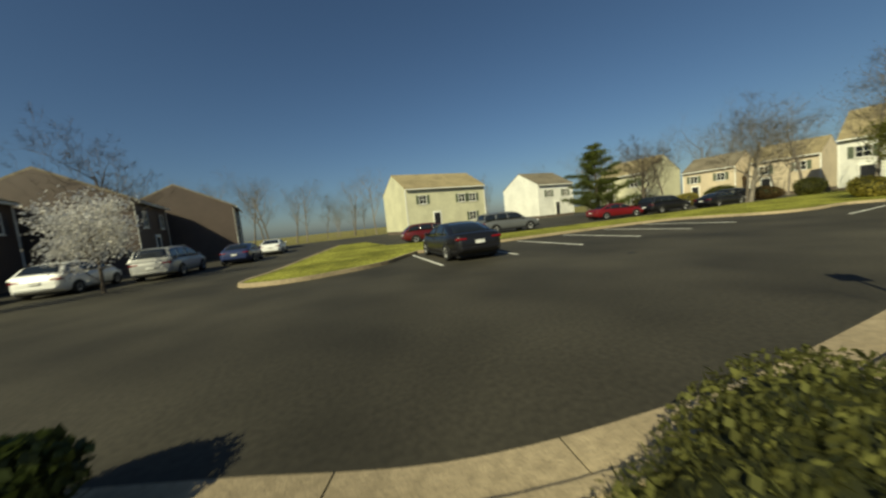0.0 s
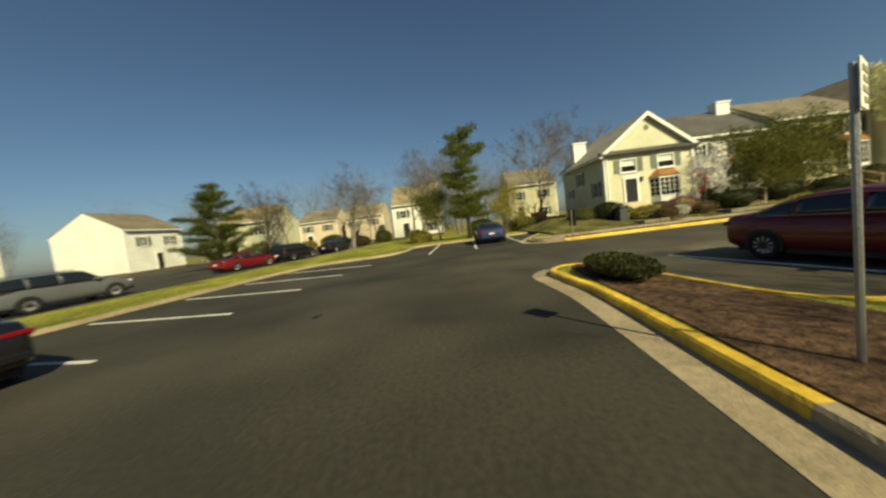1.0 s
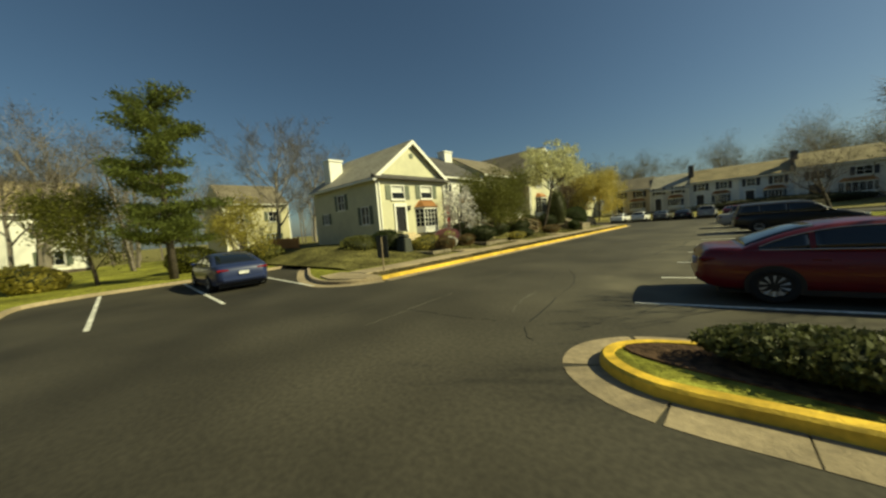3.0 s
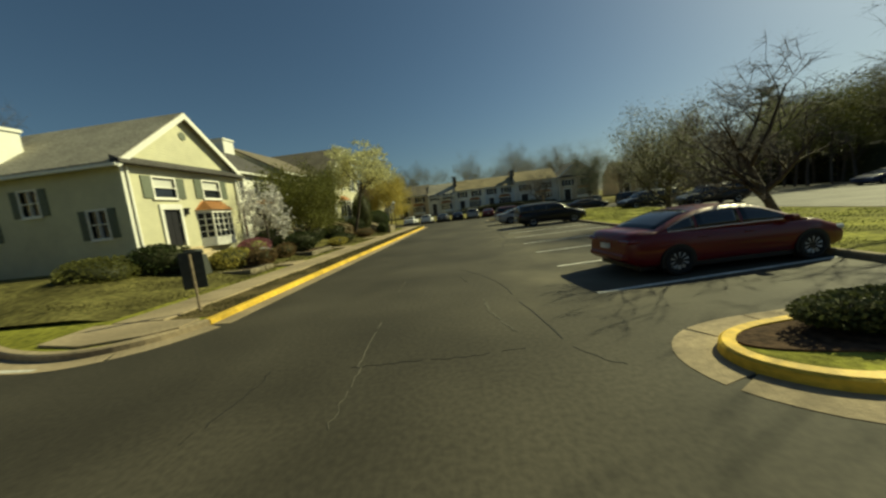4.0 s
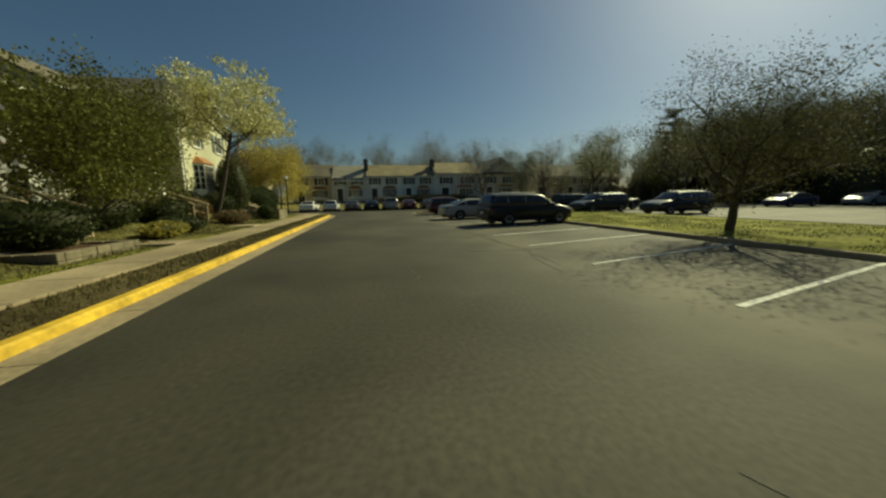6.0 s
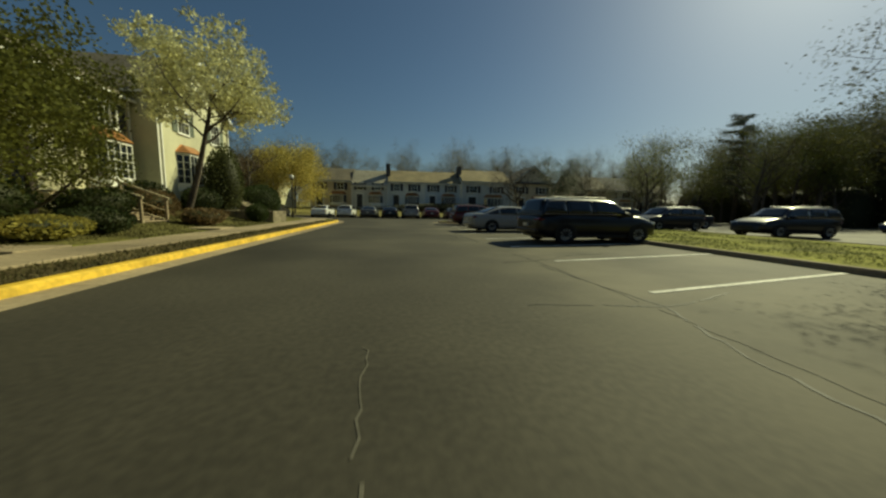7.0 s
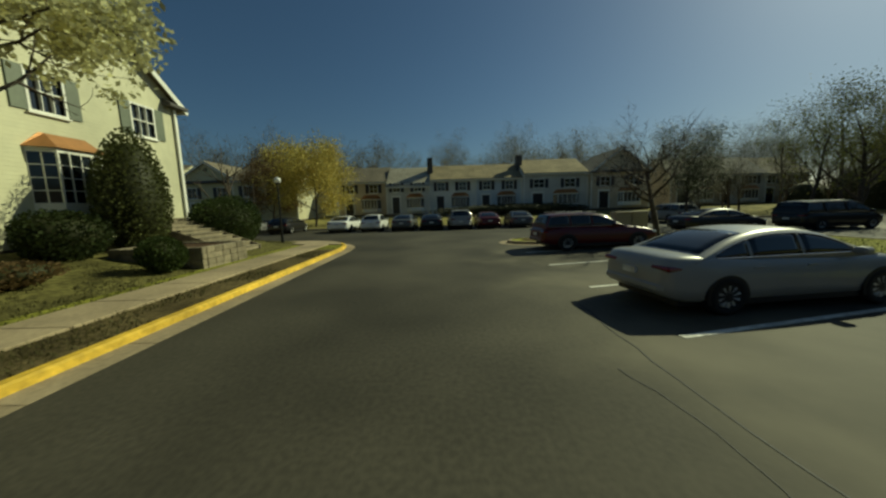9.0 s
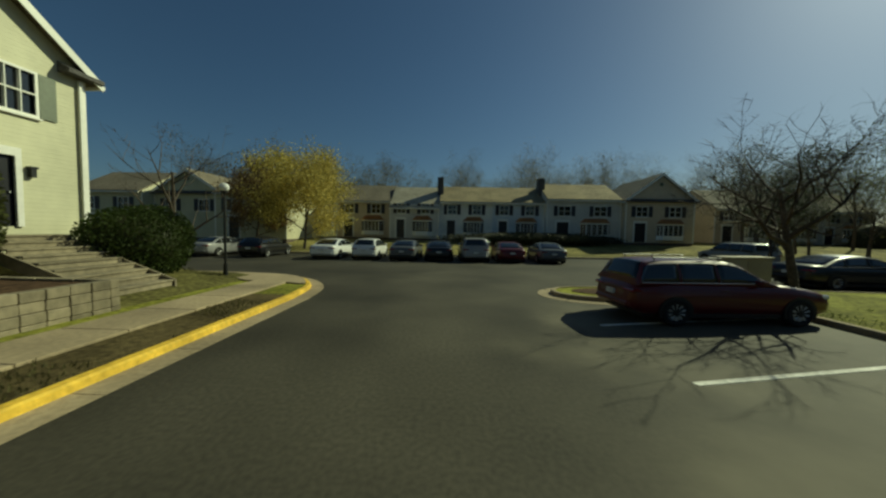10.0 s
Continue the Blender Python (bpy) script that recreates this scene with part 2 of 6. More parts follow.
def box(bm, x0, x1, y0, y1, z0, z1):
    v = [bm.verts.new((x, y, z)) for x in (x0, x1) for y in (y0, y1) for z in (z0, z1)]
    for f in ((0, 1, 3, 2), (4, 6, 7, 5), (0, 4, 5, 1), (2, 3, 7, 6), (0, 2, 6, 4), (1, 5, 7, 3)):
        bm.faces.new([v[i] for i in f])
    return bm


def boxed(*b):
    return box(bmesh.new(), *b)


def prism(bm, low, high):
    """A solid between two rings of as many points."""
    a, b = [bm.verts.new(p) for p in low], [bm.verts.new(p) for p in high]
    n = len(a)
    bm.faces.new(a[::-1]), bm.faces.new(b)
    for i in range(n):
        bm.faces.new((a[i], a[(i + 1) % n], b[(i + 1) % n], b[i]))
    return bm


def slab(bm, outline, z0, z1):
    return prism(bm, [(x, y, z0) for x, y in outline], [(x, y, z1) for x, y in outline])


def rod(bm, a, b, ra, rb=None, sides=8):
    a, b = Vector(a), Vector(b)
    d = (b - a).normalized()
    u = d.orthogonal().normalized()
    w = d.cross(u)
    rb = ra if rb is None else rb
    ring = [(math.cos(2 * math.pi * i / sides), math.sin(2 * math.pi * i / sides)) for i in range(sides)]
    return prism(bm, [a + (u * c + w * s) * ra for c, s in ring], [b + (u * c + w * s) * rb for c, s in ring])


def bent_rod(bm, pts, r, sides=5):
    """One round bar through the points."""
    pts, rings = [Vector(p) for p in pts], []
    for i, p in enumerate(pts):
        d = (pts[min(i + 1, len(pts) - 1)] - pts[max(i - 1, 0)]).normalized()
        u = d.cross(Vector((0, 1, 0))).normalized()
        w = d.cross(u)
        rings.append([bm.verts.new(p + (u * math.cos(2 * math.pi * k / sides) + w * math.sin(2 * math.pi * k / sides)) * r) for k in range(sides)])
    for a, b in zip(rings, rings[1:]):
        for k in range(sides):
            bm.faces.new((a[k], a[(k + 1) % sides], b[(k + 1) % sides], b[k]))
    bm.faces.new(rings[0][::-1]), bm.faces.new(rings[-1])
    return bm


def smooth_line(pts, n=6, closed=False):
    """A rounded polyline through the points."""
    out, m = [], len(pts)
    for i in range(m if closed else m - 1):
        p = [Vector(pts[(i + k) % m] if closed else pts[min(max(i + k, 0), m - 1)]) for k in (-1, 0, 1, 2)]
        for s in range(n):
            t = s / n
            out.append(0.5 * (2 * p[1] + (p[2] - p[0]) * t + (2 * p[0] - 5 * p[1] + 4 * p[2] - p[3]) * t * t + (3 * p[1] - p[0] - 3 * p[2] + p[3]) * t ** 3))
    if not closed:
        out.append(Vector(pts[-1]))
    return [(v[0], v[1]) for v in out]


def sweep(line, profile, closed=False):
    """Carries a profile of (distance to the left, height) along a line on the ground."""
    bm = bmesh.new()
    rings, n = [], len(line)
    for i, p in enumerate(line):
        a, b = line[(i - 1) % n if closed else max(i - 1, 0)], line[(i + 1) % n if closed else min(i + 1, n - 1)]
        d = Vector((b[0] - a[0], b[1] - a[1])).normalized()
        rings.append([bm.verts.new((p[0] - d.y * o, p[1] + d.x * o, z)) for o, z in profile])
    k = len(profile)
    for i in range(n if closed else n - 1):
        a, b = rings[i], rings[(i + 1) % n]
        for j in range(k):
            bm.faces.new((a[j], b[j], b[(j + 1) % k], a[(j + 1) % k]))
    if not closed:
        bm.faces.new(rings[0]), bm.faces.new(rings[-1][::-1])
    bmesh.ops.recalc_face_normals(bm, faces=bm.faces)
    return bm


def lengths(line, size, gap):
    """Cuts a line into pieces of about that length with narrow joints between them."""
    pts = [Vector(p) for p in line]
    cum = [0.0]
    for a, b in zip(pts, pts[1:]):
        cum.append(cum[-1] + (b - a).length)
    n = max(1, round(cum[-1] / size))

    def at(s):
        for i in range(len(pts) - 1):
            if s <= cum[i + 1] + 1e-9:
                return pts[i].lerp(pts[i + 1], (s - cum[i]) / max(cum[i + 1] - cum[i], 1e-9))
        return pts[-1]
    out = []
    for k in range(n):
        a, b = cum[-1] * k / n + gap / 2, cum[-1] * (k + 1) / n - gap / 2
        out.append([tuple(at(a))] + [tuple(p) for p, c in zip(pts, cum) if a + 0.05 < c < b - 0.05] + [tuple(at(b))])
    return out


KERB_PROFILE = [(-0.06, -0.05), (-0.045, 0.105), (-0.015, 0.13), (0.10, 0.135), (0.12, -0.05)]
GUTTER_PROFILE = [(-0.46, -0.02), (-0.46, 0.006), (-0.05, 0.012), (-0.03, -0.02)]


def kerb(line, yellow=False, gutter=True, closed=False, pale=True):
    k = tagged(part("kerb", sweep(line, KERB_PROFILE, closed), YELLOW if yellow else CONCRETE), "yellow-painted concrete kerb along the road" if yellow else "plain worn concrete kerb along the asphalt", "kerb", kind="structure")
    if gutter:
        pan = tagged(new("gutter_pan"), "pale concrete gutter slabs beside the kerb", "gutter", kind="structure")
        for piece in lengths(line, gutter if gutter is not True else 1.5, 0.014):
            part("gutter_slab", sweep(piece, GUTTER_PROFILE), CONCRETE, pan)
    return k


# ---- ground ----
bm = bmesh.new()
bmesh.ops.create_grid(bm, x_segments=40, y_segments=40, size=700)
for v in bm.verts:
    v.co.z = -0.06
tagged(part("ground", bm, DRY_GRASS), "open dry grass ground reaching the horizon", "ground", kind="structure")

# the asphalt: driving lanes, parking bays and the further car parks
bm = slab(bmesh.new(), [(-62, -62), (60, -62), (60, 50.2), (-62, 50.2)], -0.05, 0.0)
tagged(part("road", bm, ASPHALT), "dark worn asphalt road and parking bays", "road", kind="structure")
bm = slab(bmesh.new(), [(1.7, 2), (45, 2), (45, 38), (1.7, 38)], -0.02, 0.004)
tagged(part("car_park_paving", bm, ASPHALT_PALE), "pale asphalt of the further car park", "paving", kind="structure")


def lawn(name, outline, label, mat=GRASS, z=0.11):
    bm = slab(bmesh.new(), outline, -0.055, z)
    return tagged(part(name, bm, mat), label, "lawn", kind="structure")


WEST = [(-19.72, 1.0), (-19.72, 12), (-19.72, 24), (-19.72, 33.2)] + smooth_line([(-19.72, 33.2), (-20.1, 35.2), (-21.6, 36.9), (-25, 37.6), (-34, 37.8)], 5)[1:]
WEST_RETURN = smooth_line([(-62, 3.4), (-34, 3.4), (-29.6, 3.0), (-26, 1.3), (-23, 0.0), (-21.2, -0.35), (-20.2, 0.1), (-19.72, 1.0)], 5)
west_ring = WEST_RETURN + WEST[1:] + [(-62, 37.8)]
lawn("lawn_west", west_ring, "green and dry lawn between pavement and townhouses")
kerb(WEST, yellow=True)
kerb(WEST_RETURN[10:])
tagged(part("verge", boxed(-20.87, -19.83, 1.25, 33.2, 0.02, 0.118), VERGE), "thin brown grass verge between kerb and pavement", "verge", kind="structure")
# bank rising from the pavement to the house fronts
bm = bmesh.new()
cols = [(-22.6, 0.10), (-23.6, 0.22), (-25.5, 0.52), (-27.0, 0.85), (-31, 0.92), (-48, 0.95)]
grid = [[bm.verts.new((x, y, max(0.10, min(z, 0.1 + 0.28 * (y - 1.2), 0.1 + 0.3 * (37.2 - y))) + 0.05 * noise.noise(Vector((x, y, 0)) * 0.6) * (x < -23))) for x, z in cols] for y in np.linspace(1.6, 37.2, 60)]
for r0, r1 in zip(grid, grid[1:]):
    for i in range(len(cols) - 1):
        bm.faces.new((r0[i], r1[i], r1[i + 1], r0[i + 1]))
tagged(part("lawn_bank", bm, SHADED_BANK_GRASS, smooth=True), "grass bank rising to the house fronts", "lawn", kind="structure")

# stalls at the west end and the lawn beyond them
SW = [(-30.0, 3.0), (-29.6, 0), (-29.5, -6.0)] + smooth_line([(-29.5, -6.0), (-28.6, -7.6), (-25.4, -8.0), (-23.6, -9.0), (-23.0, -11.2), (-22.2, -13.0), (-19.6, -14.1)], 5)[1:] + [(-13, -15.4), (-6.9, -16.5)]
SW = SW + smooth_line([(-6.9, -16.5), (-5.6, -15.2), (-4.3, -14.0), (-1.7, -13.3), (-0.1, -13.9), (0.1, -14.9), (-1.0, -17.5), (-2.8, -23), (-6.5, -34)], 5)[1:]
lawn("lawn_south_west", [(-62, 3.2)] + SW + [(-9, -34), (-8, -24), (-14, -20.2), (-34, -16.6), (-62, -13)], "sunlit lawn beyond the parking bays")
kerb([p for p in SW], yellow=False)

# the island and the median beside the right-hand bays
ISLE_S = smooth_line([(18, -10.5), (8, -7.2), (3.0, -5.5), (1.0, -4.65), (-0.1, -4.05), (-1.4, -3.3), (-2.8, -2.88), (-4.5, -2.6), (-8.4, -2.3), (-10.0, -2.35), (-11.05, -2.38), (-11.6, -2.0), (-11.58, -1.5), (-11.0, -1.12), (-9.6, -0.85), (-7.4, -0.45), (-6.75, 0.4), (-6.62, 2.0)], 5)
# travelled from the east to the tip and back, the lawn lies to the right: turn it round
ISLE = ISLE_S[::-1]
MEDIAN_N = [(-6.62, 2.0), (-6.62, 18), (-6.62, 32.4)]
TIP = smooth_line([(-6.62, 32.4), (-7.2, 33.5), (-10.6, 33.75), (-11.7, 34.2), (-11.9, 34.9), (-11.3, 35.6), (-9.6, 35.8), (-3, 35.9), (1.0, 35.5), (1.6, 34)], 5)
median_line = ISLE_S[:] + MEDIAN_N[1:] + TIP[1:]
lawn("lawn_median", median_line + [(1.7, 3), (5, -1), (18, -4)], "grassy median with young trees beside the bays")
rev = ISLE[:]
split = next(i for i, p in enumerate(rev) if p[0] > -5.2 and p[1] < -1)
kerb(rev[:split + 1][6:], yellow=True, gutter=0.8)
kerb(rev[split:])
kerb([(-6.62, 32.4), (-6.62, 18), (-6.62, 2.0)] + rev[:7], gutter=False)
kerb(TIP[::-1])
kerb([(1.72, 3), (1.72, 20), (1.72, 34)], gutter=False)
bm = slab(bmesh.new(), smooth_line([(-11.5, -1.6), (-10.6, -1.95), (-7, -2.2), (-4, -2.4), (-3, -1.5), (-5, -0.4), (-8, -0.75), (-10.8, -1.2)], 5, True), 0.1, 0.13)
tagged(part("mulch_bed", bm, MULCH), "dark reddish mulch bed on the island", "planting bed", kind="structure")
bm = slab(bmesh.new(), smooth_line([(-11.3, 34.8), (-10.4, 34.2), (-8, 34.2), (-8, 35.4), (-10.4, 35.4)], 5, True), 0.1, 0.13)
tagged(part("mulch_bed", bm, MULCH), "mulch bed at the tip of the median", "planting bed", kind="structure")

# north side of the cross street
NORTH = [(60, 50.0), (-62, 50.0)]
kerb(NORTH[::-1], gutter=False)
bm = bmesh.new()
cols = [(50.18, 0.14), (53, 0.25), (57, 0.8), (61, 0.95), (90, 1.5), (140, 3)]
grid = [[bm.verts.new((x, y, z)) for y, z in cols] for x in np.linspace(-62, 60, 30)]
for r0, r1 in zip(grid, grid[1:]):
    for i in range(len(cols) - 1):
        bm.faces.new((r0[i], r1[i], r1[i + 1], r0[i + 1]))
tagged(part("lawn_north", bm, DRY_GRASS, smooth=True), "grass bank in front of the far townhouses", "lawn", kind="structure")

# pavement slabs
walkway = tagged(new("pavement"), "pale concrete slab pavement beside the grass verge", "pavement", kind="structure")
me = None
for i in range(23):
    y = 1.9 + 1.5 * i
    if me is None:
        bm = boxed(-0.62, 0.62, -0.74, 0.74, -0.1, 0.012)
        bmesh.ops.bevel(bm, geom=[e for e in bm.edges if all(v.co.z > 0 for v in e.verts)], offset=0.012, segments=1, affect="EDGES")
        me = bpy.data.meshes.new("slab")
        bm.to_mesh(me), bm.free()
    s = mesh_part("slab", me, CONCRETE, walkway)
    s.matrix_basis = pose(-21.50, y, 0.148, rx=random.uniform(-0.2, 0.2), ry=random.uniform(-0.2, 0.2))
bm = slab(bmesh.new(), [(-22.5, 1.1), (-21.1, 1.1), (-19.95, 1.05), (-19.9, 0.5), (-20.3, 0.15), (-21.2, -0.15), (-22.4, 0.1)], 0.05, 0.158)
tagged(part("ramp_slab", bm, CONCRETE), "concrete corner ramp of the pavement", "pavement", kind="structure")
bm = slab(bmesh.new(), smooth_line([(-22.5, 35.4), (-21.1, 35.2), (-20.2, 35.0), (-21.2, 36.6), (-23.5, 37.3), (-30, 37.5), (-30, 36.2), (-24, 36.1)], 3, True), 0.05, 0.159)
tagged(part("ramp_slab", bm, CONCRETE), "concrete pavement turning the street corner", "pavement", kind="structure")
# walks from the pavement to the doors
for y in (9.2, 15.4, 22.4):
    tagged(part("front_walk", boxed(-24.6, -22.14, y - 0.55, y + 0.55, 0.05, 0.19), CONCRETE, bevel=0.01), "short concrete walk from pavement to house steps", "walk", kind="structure")

# painted bay lines
def bay_line(x0, y0, x1, y1, w=0.1, z=0.008):
    d = Vector((x1 - x0, y1 - y0)).normalized() * w / 2
    bm = slab(bmesh.new(), [(x0 + d.y, y0 - d.x), (x1 + d.y, y1 - d.x), (x1 - d.y, y1 + d.x), (x0 - d.y, y0 + d.x)], -0.01, z)
    tagged(part("bay_line", bm, WHITE_LINE), "worn white painted parking bay line", "road marking", "parking bay lines", "structure")


for k in range(12):
    y = 1.0 + 2.75 * k
    bay_line(-11.95, y, -6.75, y + 1.15)
ROW_A, ROW_U = Vector((-5.6, -11.35)), Vector((-0.9825, 0.186))
ROW_N = Vector((-0.186, -0.9825))
for k in range(6):
    a = ROW_A + ROW_U * 2.75 * k
    b = a + ROW_N * 4.7
    bay_line(a.x, a.y, b.x, b.y)
for y in (-6.0, -3.35, -0.7):
    bay_line(-21.3, y, -29.0, y + 0.35)


def crack(pts, w, mat, label):
    """A wandering seam in the asphalt."""
    line, out = smooth_line(pts, 8), []
    rnd = random.Random(len(pts) + int(pts[0][0] * 10))
    for x, y in line:
        out.append((x + rnd.uniform(-0.03, 0.03), y + rnd.uniform(-0.03, 0.03)))
    bm, i = bmesh.new(), 0
    while i < len(out) - 2:
        n = rnd.randint(3, 8)
        k = w * rnd.uniform(0.5, 1.4)
        piece = sweep(out[i:i + n], [(-k, -0.01), (-k * 0.7, 0.004), (k * 0.7, 0.004), (k, -0.01)]) if len(out[i:i + n]) > 1 else bmesh.new()
        me = bpy.data.meshes.new("run")
        piece.to_mesh(me)
        bm.from_mesh(me)
        bpy.data.meshes.remove(me)
        i += n - 1 + (rnd.random() < 0.45)
    tagged(part("road_crack", bm, mat), label, "crack", kind="structure")


crack([(-16.0, 2.3), (-16.05, 2.9), (-16.1, 3.6)], 0.007, CRACK, "pale dusty crack along the lane")
crack([(-15.55, 9.0), (-15.62, 9.9), (-15.65, 10.75)], 0.012, CRACK, "pale dusty crack along the lane")
crack([(-12.6, 9.4), (-12.45, 11.6), (-12.4, 14.4), (-12.5, 16.2)], 0.007, TAR, "dark seam between lane and parking bays")
crack([(-14.6, 3.5), (-14.35, 2.7)], 0.005, TAR, "dark seam between lane and parking bays")
crack([(-12.6, 19.0), (-12.75, 22.0), (-12.65, 24.6)], 0.016, TAR, "dark seam between lane and parking bays")
crack([(-13.9, 11.58), (-13.0, 11.5), (-12.31, 11.38), (-11.6, 11.6), (-10.8, 11.95)], 0.022, TAR, "dark cross crack in the asphalt")
crack([(-12.55, 14.3), (-12.45, 13.0), (-12.31, 11.4), (-12.5, 10.9), (-12.8, 9.8), (-12.9, 8.8)], 0.02, TAR, "dark open seam along the bays")
crack([(-15.8, -1.35), (-15.2, -1.27), (-14.4, -1.24), (-13.6, -1.1)], 0.006, TAR, "dark cross crack near the street corner")
crack([(-16.9, -1.3), (-16.85, -1.95), (-16.95, -2.6)], 0.007, TAR, "dark crack near the street corner")
crack([(-15.62, -2.5), (-15.66, -1.7), (-15.74, -1.1), (-15.9, 0.3)], 0.012, CRACK, "pale dusty crack along the lane")
crack([(-14.05, 1.25), (-14.0, 0.6), (-13.85, 0.0), (-13.6, -0.7)], 0.03, CRACK, "pale dusty streak beside the bays")
crack([(-14.6, 4.6), (-13.7, 2.7), (-13.1, -0.9), (-12.6, -1.7)], 0.011, TAR, "dark seam between lane and parking bays")
crack([(-13.2, 14.6), (-12.0, 15.0), (-11.2, 15.6), (-10.0, 16.0)], 0.009, TAR, "dark crack across the bays")
crack([(-13.4, 19.8), (-13.0, 20.8), (-13.2, 22.2)], 0.010, TAR, "thin dark crack in the asphalt")
bm = slab(bmesh.new(), [(-9.62 + 0.13 * math.cos(a) * (1 + 0.35 * math.sin(3 * a)), -7.62 + 0.10 * math.sin(a) * (1 + 0.3 * math.cos(2 * a))) for a in (i * math.pi / 10 for i in range(20))], -0.01, 0.006)
tagged(part("oil_stain", bm, TAR), "small dark stain on the asphalt", "stain", kind="structure")


# ---- cars ----
def wheel(car, x, y, r, side):
    bm = bmesh.new()
    prof = [(r * 0.62, 0.0), (r * 0.66, 0.10), (r * 0.93, 0.11), (r, 0.075), (r, -0.075), (r * 0.93, -0.11), (r * 0.62, -0.10)]
    n = 20
    rings = [[bm.verts.new((x + math.cos(a) * q, y + d * side, r + math.sin(a) * q)) for q, d in prof] for a in (2 * math.pi * i / n for i in range(n))]
    for i in range(n):
        a, b = rings[i], rings[(i + 1) % n]
        for j in range(len(prof)):
            bm.faces.new((a[j], b[j], b[(j + 1) % len(prof)], a[(j + 1) % len(prof)]))
    bmesh.ops.recalc_face_normals(bm, faces=bm.faces)
    w = part("wheel", bm, RUBBER, car, "black rubber tyre on its rim", smooth=True)
    bm = bmesh.new()
    rod(bm, (x, y - 0.02 * side, r), (x, y + 0.05 * side, r), r * 0.64, r * 0.60, 20)
    for k in range(10):
        a = 2 * math.pi * k / 10 + 0.3
        rod(bm, (x, y + 0.06 * side, r), (x + math.cos(a) * r * 0.58, y + 0.075 * side, r + math.sin(a) * r * 0.58), 0.03, 0.035, 5)
    rod(bm, (x, y + 0.04 * side, r), (x, y + 0.085 * side, r), 0.06, 0.05, 8)
    part("rim", bm, ALLOY, w, "many-spoked alloy rim")


def sheet(name, outer, inner, mat, parent, label=""):
    """A curved pane or panel: two grids of as many points, stitched round their edges."""
    bm = bmesh.new()
    layers = [[[bm.verts.new(p) for p in row] for row in g] for g in (outer, inner)]
    n, m = len(outer), len(outer[0])
    for g in layers:
        for i in range(n - 1):
            for j in range(m - 1):
                bm.faces.new((g[i][j], g[i + 1][j], g[i + 1][j + 1], g[i][j + 1]))
    rim = [(i, 0) for i in range(n)] + [(n - 1, j) for j in range(1, m)] + [(i, m - 1) for i in range(n - 2, -1, -1)] + [(0, j) for j in range(m - 2, 0, -1)]
    for (i, j), (k, l) in zip(rim, rim[1:] + rim[:1]):
        bm.faces.new((layers[0][i][j], layers[0][k][l], layers[1][k][l], layers[1][i][j]))
    bmesh.ops.recalc_face_normals(bm, faces=bm.faces)
    return part(name, bm, mat, parent, label, smooth=True)


def curve_at(pts, x, n=8):
    """Height of a rounded profile at x."""
    line = smooth_line(pts, n)
    for (xa, za), (xb, zb) in zip(line, line[1:]):
        if xa <= x <= xb:
            return za + (zb - za) * (x - xa) / max(xb - xa, 1e-6)
    return line[0][1] if x < line[0][0] else line[-1][1]


